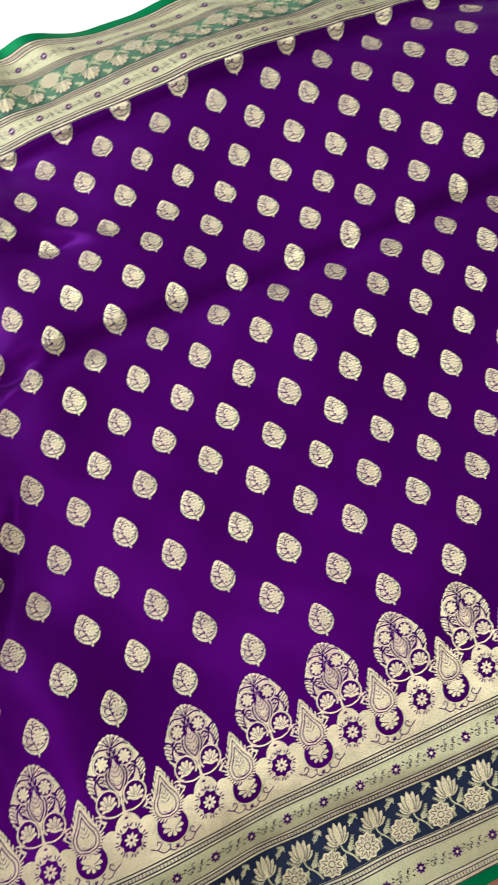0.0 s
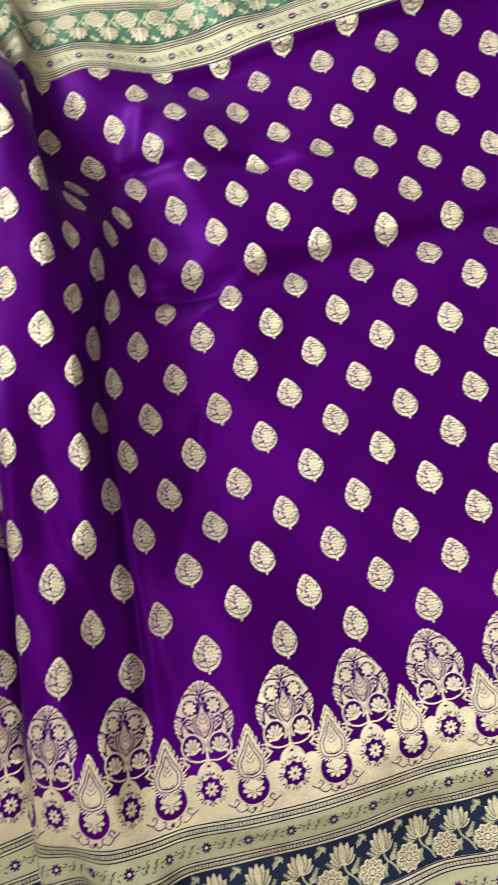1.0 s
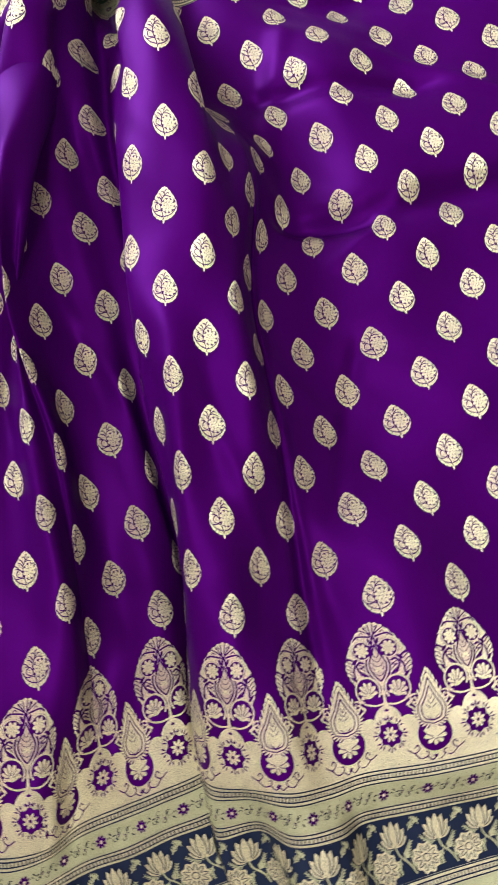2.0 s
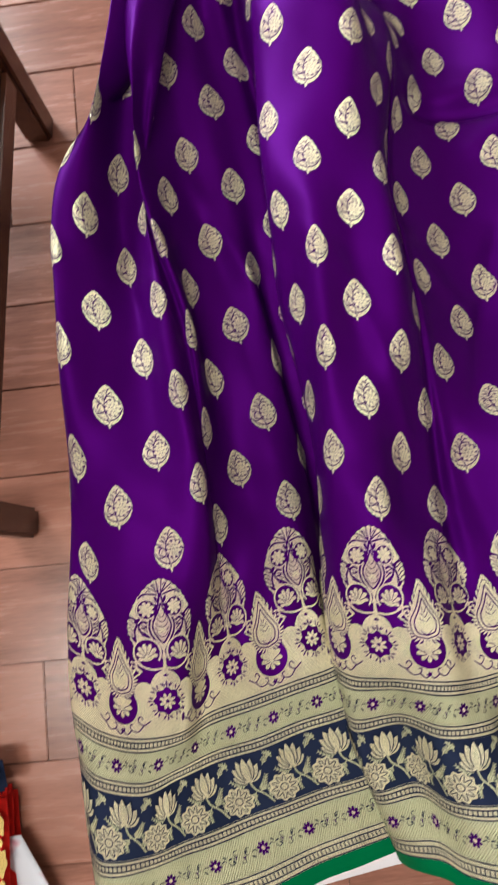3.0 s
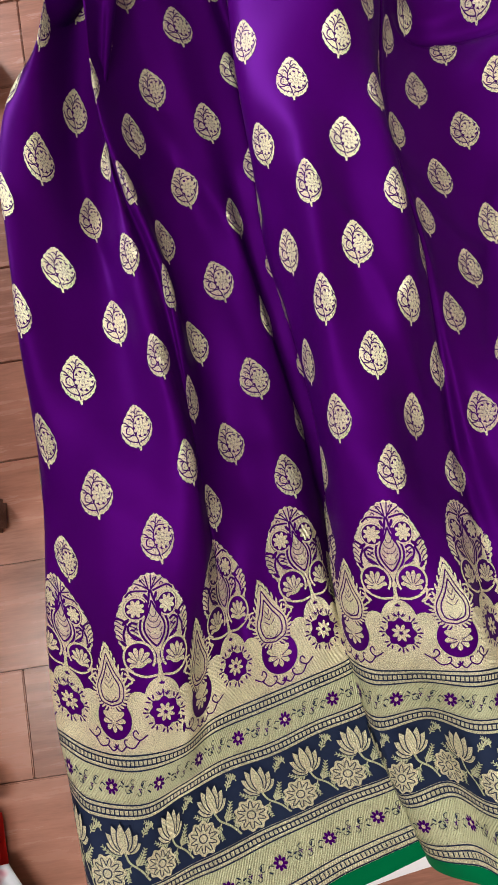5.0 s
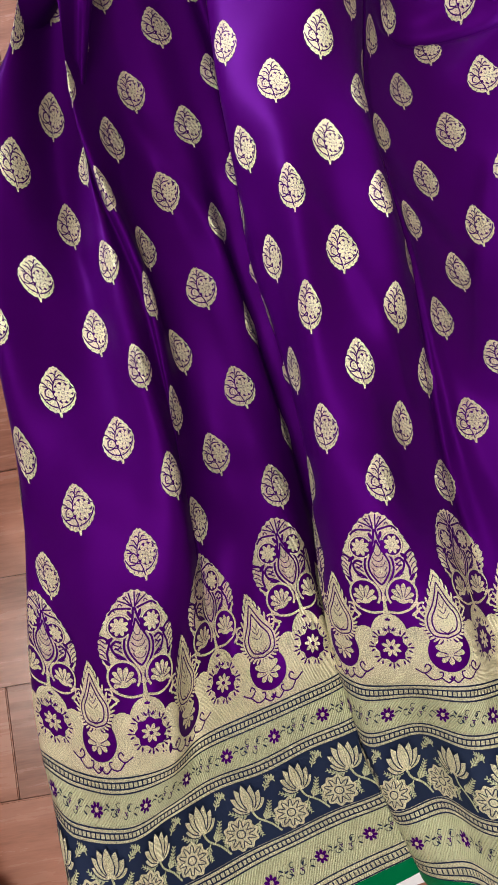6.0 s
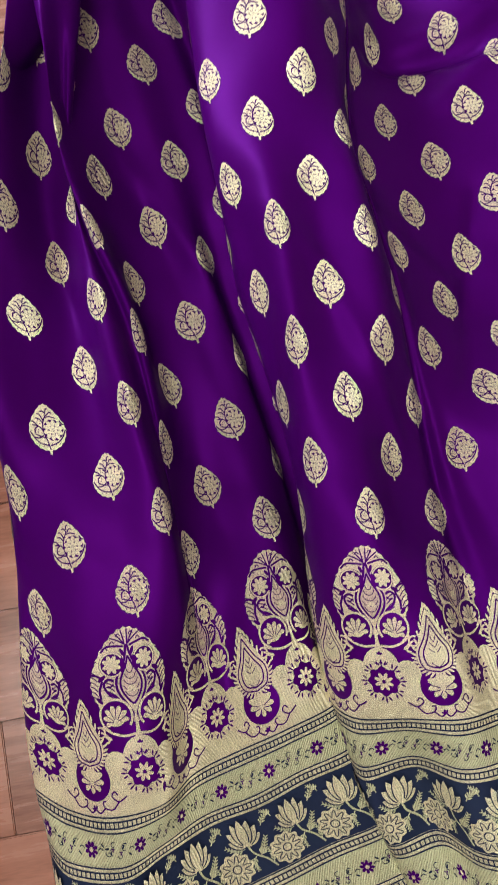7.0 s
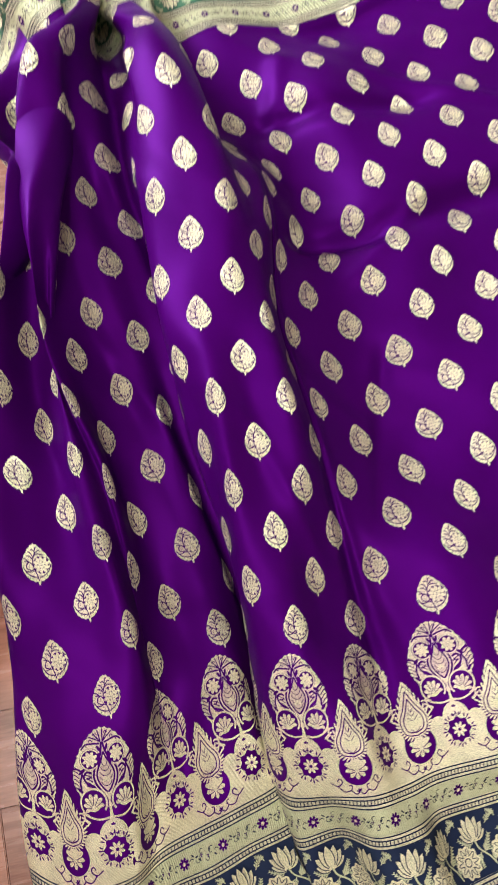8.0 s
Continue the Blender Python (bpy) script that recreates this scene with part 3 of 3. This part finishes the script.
    for y, k in ((0.0520, 0.0048), (0.0560, 0.0056), (0.0600, 0.0050), (0.0640, 0.0040), (0.0680, 0.0026)):
        for s in (-1, 1):
            m.stroke(curve([(0, y), (s * k * 0.6, y + 0.0010), (s * k, y + 0.0040)], 6), 0.0006, 1, 0.0010)
    petals(m, (0, 0.0560), 0.0022, 5, 0.0019, 0.0009, 0, 0.0012, 0.15, 7, 3.6)
    m.stroke([(0, 0.0235), (0, 0.0300), (0, 0.0430)], [0.0060, 0.0026, 0.0014], 0, 0.0009)
    return m


def scallop_motif():
    """The gold arch with a dark star flower and its scrolls."""
    m = Motif()
    h = PITCH / 2
    n = 15
    xs = np.linspace(-h, h, n)
    for y0, y1 in ((-0.031, -0.022), (-0.022, -0.011), (-0.011, -0.001)):
        pts = [(x, y) for y in (y0, y1) for x in xs]
        m.add(pts, [(i, i + 1, n + i + 1, n + i) for i in range(n - 1)], 0, 0.0003)
    m.blob(ellipse((0, 0.0085), 0.0138, 0.0172, 0, 22), 0, 0.0003, 4)
    for s in (-1, 1):
        m.blob(ellipse((s * 0.0185, 0.0040), 0.0098, 0.0118, 0, 18), 0, 0.0003, 3)
        f = lambda pts: [(s * x, y) for x, y in pts]
        for line in ([(0.0150, -0.0165), (0.0215, -0.0205), (0.0265, -0.0165), (0.0240, -0.0130), (0.0218, -0.0158)],
                     [(0.0215, -0.0205), (0.0270, -0.0262), (0.0335, -0.0245), (0.0345, -0.0205), (0.0318, -0.0200)],
                     [(0.0335, -0.0250), (0.0380, -0.0285), (0.0417, -0.0262)]):
            m.stroke(curve(f(line), 11), 0.0011, 1, 0.0005)
        petals(m, (s * h, -0.0268), 0.0022, 2, 0.0017, 0.0008, 1, 0.0005, 1.2 if s > 0 else 1.9, 6, 1.6)
        m.stroke(curve(f([(0.0, 0.0150), (0.0030, 0.0128), (0.0052, 0.0150)]), 6), 0.0006, 1, 0.0005)
    petals(m, (0, 0.0205), 0.0012, 3, 0.0013, 0.0008, 1, 0.0005, 0.5, 6, 3.1)
    m.blob(ellipse((0, 0), 0.0108, 0.0108, 0, 40, 0.10, 8), 1, 0.0005, 2)
    for i in range(8):
        s = np.pi / 4 * i
        for d in (-0.20, 0.0, 0.20):
            k = 0.0150 if d == 0 else 0.0140
            m.blob(ellipse((k * np.cos(s + d), k * np.sin(s + d)), 0.0020, 0.0007, s + d * 3, 7), 1, 0.0005, 1)
        m.stroke([((0.0100 + 0.0035 * j) * np.cos(s), (0.0100 + 0.0035 * j) * np.sin(s)) for j in (0, 1)], 0.0008, 1, 0.0005)
    petals(m, (0, 0), 0.0042, 8, 0.0030, 0.0014, 0, 0.0007, np.pi / 8)
    m.blob(ellipse((0, 0), 0.0012, 0.0012, 0, 8), 1, 0.0009, 1)
    return m


def pendant_motif():
    """The toothed drop with a fan below, in a round dark notch."""
    m = Motif()
    m.blob(ellipse((0, -0.0045), 0.0160, 0.0160, 0, 26), 1, 0.0006, 3)
    m.blob(drop((0, 0.0180), 0.0150, 0.0145, 0.0165, 40, 0.0, 0.5), 0, 0.0008, 4)
    edge = drop((0, 0.0180), 0.0162, 0.0157, 0.0180, 34, 0.0, 0.5)
    for i, p in enumerate(edge):
        d = p - np.array((0, 0.0150))
        a = np.arctan2(d[1], d[0]) + 0.35 * np.sign(d[0])
        m.blob(ellipse(p, 0.0030, 0.0009, a, 7), 0, 0.0008, 1)
    for s in (-1, 1):
        m.stroke(curve([(s * x, y) for x, y in ((0.0, 0.0450), (0.0062, 0.0310), (0.0128, 0.0200), (0.0104, 0.0085), (0.0, 0.0048))], 18), 0.0010, 1, 0.0010)
        m.stroke(curve([(s * x, y) for x, y in ((0.0, 0.0380), (0.0046, 0.0280), (0.0094, 0.0195), (0.0076, 0.0105), (0.0, 0.0075))], 14), 0.0011, 1, 0.0010)
        for y, k in ((0.0300, 0.0020), (0.0262, 0.0034), (0.0222, 0.0048), (0.0120, 0.0050)):
            m.stroke(curve([(0, y - 0.0040), (s * k * 0.6, y - 0.0020), (s * k, y)], 6), 0.0006, 1, 0.0010)
        m.stroke(curve([(s * x, y) for x, y in ((0.0150, 0.0290), (0.0195, 0.0265), (0.0205, 0.0225), (0.0175, 0.0212))], 9), 0.0015, 0, 0.0004)
    petals(m, (0, 0.0135), 0.0032, 5, 0.0026, 0.0012, 0, 0.0012, 0.0, 7, 3.9)
    shell(m, (0, -0.0040), 0.0112, 0, 1, 0.0008, np.pi)
    m.blob([(-0.0030, -0.0012), (0, 0.0045), (0.0030, -0.0012), (0, -0.0040)], 0, 0.0008, 1)
    return m


def lotus_motif():
    m = Motif()
    base = np.array((0, -0.0062))
    for i, (a, k) in enumerate(((-1.05, 0.0118), (1.05, 0.0118), (-0.66, 0.0152), (0.66, 0.0152), (-0.30, 0.0178), (0.30, 0.0178), (0.0, 0.0188))):
        d = np.array([np.sin(a), np.cos(a)])
        n = np.array([d[1], -d[0]])
        t = np.linspace(0, 1, 9)
        w = 0.0031 * np.sin(np.pi * np.clip(t, 0.03, 1) ** 0.85) ** 0.8
        side_a, side_b = base + np.outer(t * k, d) + w[:, None] * n, base + np.outer(t * k, d) - w[:, None] * n
        lift = 0.0004 + 0.0002 * i
        m.blob(np.concatenate([side_a, side_b[::-1][1:-1]]), 0, lift, 2, base + d * k * 0.55)
        for line in (side_a, side_b):
            m.stroke(line[1:], 0.0006, 4, lift + 0.0001)
        for h in (0.35, 0.5, 0.65):
            m.stroke([base + d * k * h + n * 0.0016, base + d * k * (h + 0.08) - n * 0.0016], 0.0003, 3, lift + 0.0001)
    m.stroke(curve([(0, -0.006), (0.0016, -0.0120), (0.0070, -0.0180), (0.0105, -0.0250)], 10), 0.0012, 3, 0.0004)
    for line, barbs, k in (([(0.0045, -0.0150), (0.0080, -0.0110), (0.0115, -0.0050)], 6, 0.0032),
                           ([(0.0095, -0.0220), (0.0108, -0.0180), (0.0100, -0.0130)], 4, 0.0026),
                           ([(-0.0020, -0.0075), (-0.0075, -0.0070), (-0.0120, -0.0030)], 5, 0.0028),
                           ([(0.0118, 0.0030), (0.0150, 0.0075), (0.0190, 0.0095)], 5, 0.0028),
                           ([(-0.0118, 0.0060), (-0.0135, 0.0100), (-0.0165, 0.0115)], 4, 0.0024),
                           ([(0.0020, -0.0140), (-0.0010, -0.0180), (-0.0005, -0.0225)], 5, 0.0026)):
        feather(m, line, 0.0007, 3, 0.0004, barbs, k)
    return m


def rosette_motif():
    """A round flower head of ten lobed petals and a small eye."""
    m = Motif()
    m.blob(ellipse((0, 0), 0.0106, 0.0106, 0, 80, 0.08, 10), 0, 0.0005, 4)
    t = np.linspace(0, 2 * np.pi, 81)
    r = 0.0070 + 0.0024 * np.cos(10 * t)
    m.stroke(np.stack([r * np.cos(t), r * np.sin(t)], 1), 0.0006, 4, 0.0007)
    ring(m, (0, 0), 0.0027, 0.0007, 4, 0.0007)
    return m


def star_motif():
    """The small flower of the narrow bands, with its tendrils."""
    m = Motif()
    petals(m, (0, 0), 0.0030, 8, 0.0020, 0.0011, 1, 0.0004, 0.39, 6)
    m.blob(ellipse((0, 0), 0.0014, 0.0014, 0, 8), 0, 0.0006, 1)
    for cx, cy, r, way in ((-0.0120, 0.0012, 0.0030, 1), (0.0118, -0.0010, 0.0030, -1), (-0.0170, -0.0030, 0.0022, -1), (0.0168, 0.0032, 0.0022, 1)):
        t = np.linspace(0, way * 4.2, 14)
        k = r * (1 - 0.13 * np.arange(14) / 3)
        m.stroke(np.stack([cx + k * np.cos(t + 0.8), cy + k * np.sin(t + 0.8)], 1), 0.0005, 4, 0.0003)
    for k in (-0.0062, 0.0062):
        m.stroke(curve([(k * 0.8, 0.0), (k * 1.15, 0.0012), (k * 1.4, 0.0)], 5), 0.0006, 4, 0.0003)
    for px, py, turn in ((-0.0130, 0.0020, 0.9), (-0.0085, -0.0028, -0.7), (0.0085, 0.0030, 2.4), (0.0140, -0.0016, -0.8), (0.0118, 0.0012, 0.2)):
        m.blob(ellipse((px, py), 0.0017, 0.0006, turn, 6), 4, 0.0004, 1)
    for k in (-0.0155, 0.0160):
        petals(m, (k, 0.0008 if k > 0 else -0.0012), 0.0008, 3, 0.0008, 0.0005, 1, 0.0004, 0.4, 5)
    return m


def clear_of(m, top):
    """The motif with what would run over the edge above top left out."""
    c = Motif()
    c.p, c.f, c.m, c.l = [(x, min(y, top)) for x, y in m.p], m.f, m.m, m.l
    return c


leaf = leaf_motif().grown(1.03, 1.06)
for k in range(-3, 15):
    for i in range(-12, 13):
        u, v = -0.011 + PITCH * i + (PITCH / 2 if k % 2 else 0), 0.0994 + ROW * k
        if U_LEFT + 0.012 < u < U_RIGHT - 0.02:
            m = leaf if v + 0.02 < HIGH else clear_of(leaf, HIGH - v - 0.0005)
            m.lay("leaf_motif", u, v, saree, MATS)

STAR_V = LOW + 0.031
paisley, scallop, pendant = paisley_motif(), scallop_motif(), pendant_motif()
lotus, rosette, star = lotus_motif().grown(1.32), rosette_motif().grown(1.22), star_motif().grown(1.12, 1.35)
for i in range(-11, 9):
    u = 0.0175 + PITCH * i
    if u > U_LEFT + PITCH / 2:
        scallop.lay("arch_motif", u, STAR_V, saree, MATS)
    if u > U_LEFT + 0.03:
        paisley.lay("paisley_motif", u, STAR_V, saree, MATS)
    if u + PITCH / 2 > U_LEFT + 0.02:
        pendant.lay("pendant_motif", u + PITCH / 2, STAR_V, saree, MATS)
for side, start, count in ((-1, LOW, 41), (1, HIGH, 41)):
    for j in range(count):
        u = 0.0085 + PITCH / 2 * (j - 23)
        if u < U_LEFT + 0.02:
            continue
        for a in (0.0255, 0.135):
            star.lay("small_flower", u - (0.008 if a > 0.1 else 0), start + side * a, saree, MATS, -side)
        lotus.lay("lotus_motif", u + 0.004, start + side * 0.0680, saree, MATS, -side)
        rosette.lay("rosette_motif", u - 0.011, start + side * 0.0905, saree, MATS, -side)

# dark lines and ladder ticks along the gold stripes
for side, start in ((-1, LOW), (1, HIGH)):
    for name, a, b in BANDS:
        if name != "gold_stripe":
            continue
        mid, half = start + side * (a + b) / 2, (b - a) / 2
        for d in (-0.88, -0.36, 0.36, 0.88):
            cloth_strip("dark_thread_line", mid + d * half - 0.0006, mid + d * half + 0.0006, NAVY, saree, 0.0035, 0.0004)
        ticks = Motif()
        for x in np.arange(U_LEFT + 0.002, U_RIGHT - 0.002, 0.0036):
            ticks.add([(x, -0.0021), (x + 0.0009, -0.0021), (x + 0.0009, 0.0021), (x, 0.0021)], [(0, 1, 2, 3)], 0, 0.0004)
        tagged(ticks.lay("ladder_weave", 0.0, mid, saree, [NAVY]), kind="stuff")


# ---- things ----
def rumpled_sheet(name, x0, x1, y0, y1, z, material, waves, seed, step=0.02):
    """A thin cloth on the floor with a wandering edge and soft folds."""
    nx, ny = int((x1 - x0) / step) + 1, int((y1 - y0) / step) + 1
    s, t = np.meshgrid(np.linspace(0, 1, nx), np.linspace(0, 1, ny))
    s, t = s.ravel(), t.ravel()
    x, y = x0 + (x1 - x0) * s, y0 + (y1 - y0) * t
    dx = 0.008 * np.sin(9 * y + seed) + 0.005 * np.sin(31 * y + 2 * seed)
    dy = 0.008 * np.sin(8 * x + seed) + 0.004 * np.sin(27 * x + 3 * seed)
    h = z + waves * (1 + np.sin(17 * x + 6 * y + seed) * np.sin(11 * y - 5 * x)) * 0.5 + 0.3 * waves * np.sin(43 * x + 29 * y + seed)
    idx = np.arange(nx * ny).reshape(ny, nx)
    faces = np.stack([idx[:-1, :-1], idx[:-1, 1:], idx[1:, 1:], idx[1:, :-1]], -1).reshape(-1, 4)
    pts = np.stack([x + dx, y + dy, np.maximum(h, 0.003)], 1)
    ob = link_mesh(name, pts, faces.tolist(), [material], None, np.stack([x, y], 1))
    mod = ob.modifiers.new("thickness", "SOLIDIFY")
    mod.thickness, mod.offset = 0.0012, 1.0
    return ob


tagged(rumpled_sheet("white_sheet", -0.46, 1.6, -0.345, 1.35, 0.004, WHITE, 0.006, 1.7),
       "white cotton sheet spread on the plank floor", "sheet")


def under_fold():
    """Plain purple end of the cloth that shows below the hem."""
    ob = rumpled_sheet("inner_layer", -0.612, -0.535, -0.62, -0.20, 0.022, PURPLE, 0.006, 0.4, 0.008)
    ob.parent = saree
    tagged(ob, "plain purple silk layer under the hem")


under_fold()


def chair():
    root = new("wooden_chair")
    tagged(root, "dark-stained wooden chair standing on the plank floor", "chair")
    a, b = Vector((-0.625, 0.502, 0)), Vector((-0.707, 0.043, 0))
    along = (b - a).normalized()
    side = Vector((along.y, -along.x, 0))
    if side.x > 0:
        side = -side
    turn = Matrix(((side.x, along.x, 0, 0), (side.y, along.y, 0, 0), (0, 0, 1, 0), (0, 0, 0, 1)))
    feet = (a, b, a + side * 0.42, b + side * 0.42)
    for foot in feet:
        part("leg", box_bm((0.032, 0.032, 0.43), foot + Vector((0, 0, 0.215)), 0.004, turn), DARKWOOD, root)
    for p, q in ((feet[0], feet[1]), (feet[2], feet[3]), (feet[0], feet[2]), (feet[1], feet[3])):
        d = q - p
        t = d.to_track_quat("X", "Z").to_matrix().to_4x4()
        part("stretcher", box_bm((d.length - 0.033, 0.026, 0.036), (p + q) / 2 + Vector((0, 0, 0.115)), 0.005, t), DARKWOOD, root)
    c = sum(feet, Vector()) / 4
    part("seat", box_bm((0.47, 0.50, 0.03), c + Vector((0, 0, 0.445)), 0.008, turn), DARKWOOD, root)


chair()

MAGENTA = silk("magenta_silk", (0.10, 0.002, 0.075), (0.20, 0.006, 0.14))
RED = silk("red_silk", (0.36, 0.008, 0.008), (0.58, 0.02, 0.015))
BRIGHT = zari("bright_gold_thread", (0.46, 0.28, 0.05), (0.98, 0.72, 0.26))


def folded_saree():
    """A second saree folded into a flat stack with rounded folded edges."""
    root = new("folded_saree")
    root.matrix_world = pose(-0.749, -0.185, 0, 0, 0, -2)
    tagged(root, "folded magenta saree with red and gold border, on the floor", "saree")

    def slab(name, x0, x1, y0, y1, z0, z1, mat, label="", parent=root):
        bm = box_bm((x1 - x0, y1 - y0, z1 - z0), ((x0 + x1) / 2, (y0 + y1) / 2, (z0 + z1) / 2), min(0.007, (z1 - z0) * 0.45))
        bmesh.ops.subdivide_edges(bm, edges=[e for e in bm.edges if e.calc_length() > 0.05], cuts=14, use_grid_fill=True)
        for v in bm.verts:
            v.co.z += 0.0022 * math.sin(26 * v.co.y + 40 * v.co.x) * (v.co.z > 0.004)
            v.co.x += 0.0025 * math.sin(31 * v.co.y + 90 * v.co.z)
        for f in bm.faces:
            f.smooth = True
        ob = part(name, bm, mat, root, label)
        return ob

    for i in range(3):
        z = 0.002 + 0.013 * i
        slab("layer", -0.30, -0.012 - 0.003 * (i % 2), -0.44, -0.006 * i, z, z + 0.0125, MAGENTA)
        slab("border_fold", -0.012 - 0.003 * (i % 2), 0.004 - 0.002 * i, -0.44, -0.030, z, z + 0.0125, RED, "red silk border")
    slab("navy_corner", -0.05, 0.006, -0.028, 0.004, 0.036, 0.044, NAVY, "navy silk end with gold threads")
    def figure(outline, lift=0.0):
        m = Motif()
        m.blob(outline, 0, lift, 2)
        p = np.array(m.p)
        pts = np.stack([p[:, 0], p[:, 1], 0.0436 + lift + 0.0022 * np.sin(26 * p[:, 1] + 40 * p[:, 0])], 1)
        link_mesh("gold_motif", pts, m.f, [BRIGHT], root, p, m.m)

    for j in range(10):
        y = -0.055 - 0.036 * j
        figure(ellipse((-0.0045, y), 0.0055, 0.0125, 0.15 * (-1) ** j, 24, 0.12, 6))
        figure(ellipse((-0.0045, y - 0.018), 0.0032, 0.0042, 0, 8))
    for x, y in ((-0.028, -0.155), (-0.075, -0.085), (-0.075, -0.235), (-0.12, -0.16)):
        figure(drop((x, y), 0.0125, 0.016, 0.008, 24, 0.03))
    figure(ellipse((-0.006, -0.012), 0.009, 0.013, 0.3, 14, 0.08, 5), 0.007)


folded_saree()


def floral_material():
    g = Graph("floral_cotton")
    blot = g.noise(g.coords("UV", (1, 1.4, 1)), 22, 2, 0.4)
    leaf_blot = g.noise(g.coords("UV", (1.3, 1, 1), 0.8), 27, 2, 0.4)
    col = g.mix(g.ramp(blot, (0.52, (0, 0, 0)), (0.58, (1, 1, 1))), (0.60, 0.63, 0.69), (0.56, 0.27, 0.34))
    col = g.mix(g.ramp(leaf_blot, (0.63, (0, 0, 0)), (0.66, (1, 1, 1))), col, (0.30, 0.42, 0.42))
    return g.done(Base_Color=col, Roughness=0.85)


cloth = rumpled_sheet("printed_cloth", -0.86, -0.698, -0.62, -0.262, 0.012, floral_material(), 0.010, 2.6, 0.008)
for v in cloth.data.vertices:
    v.co.x -= max(0.0, (v.co.y + 0.38) * 0.375) * (v.co.x + 0.86) / 0.16
tagged(cloth, "white cotton cloth printed with pink flowers, under folded saree", "cloth")


def fill_light_panel():
    # unseen panel, added over the fill lamp
    root = new("fill_light_panel")
    tagged(root, "plain white rectangular panel added for the unseen ceiling fill", "lamp")
    part("frame", box_bm((1.3, 0.34, 0.04), (-0.95, -0.35, 2.68), 0.008), WALL, root)
    return root


fill_light_panel()


def planks():
    """Laminate planks, each its own piece, laid in staggered rows."""
    turn, wide, lengths = radians(-5.0), 0.0985, 0.81
    meshes = {}
    rng = random.Random(4)

    def piece(length):
        if length not in meshes:
            bm = box_bm((length - 0.0007, wide - 0.0007, 0.008), (0, 0, 0), 0.0011)
            me = bpy.data.meshes.new("plank")
            bm.to_mesh(me)
            bm.free()
            me.materials.append(FLOOR)
            meshes[length] = me
        return meshes[length]

    m0 = Matrix.Rotation(turn, 4, "Z")
    offsets = {2: 0.02, 3: 0.44, 1: 0.30, 0: 0.62, -1: 0.16, -2: 0.52, -3: 0.355, -4: 0.0}
    for r in range(-17, 32):
        y = -0.066 + wide * (r + 0.5)
        off = offsets.get(r, rng.uniform(0, lengths))
        left, right = -2.18 - 0.087 * y, 2.38 - 0.087 * y
        for c in range(-4, 4):
            lo, hi = max(left, (c - 0.5) * lengths + off), min(right, (c + 0.5) * lengths + off)
            if hi - lo > 0.05:
                ob = new("plank", piece(round(hi - lo, 3)))
                ob.matrix_world = Matrix.Translation(m0 @ Vector(((lo + hi) / 2, y, -0.0042))) @ m0
                ob.parent = floor


planks()
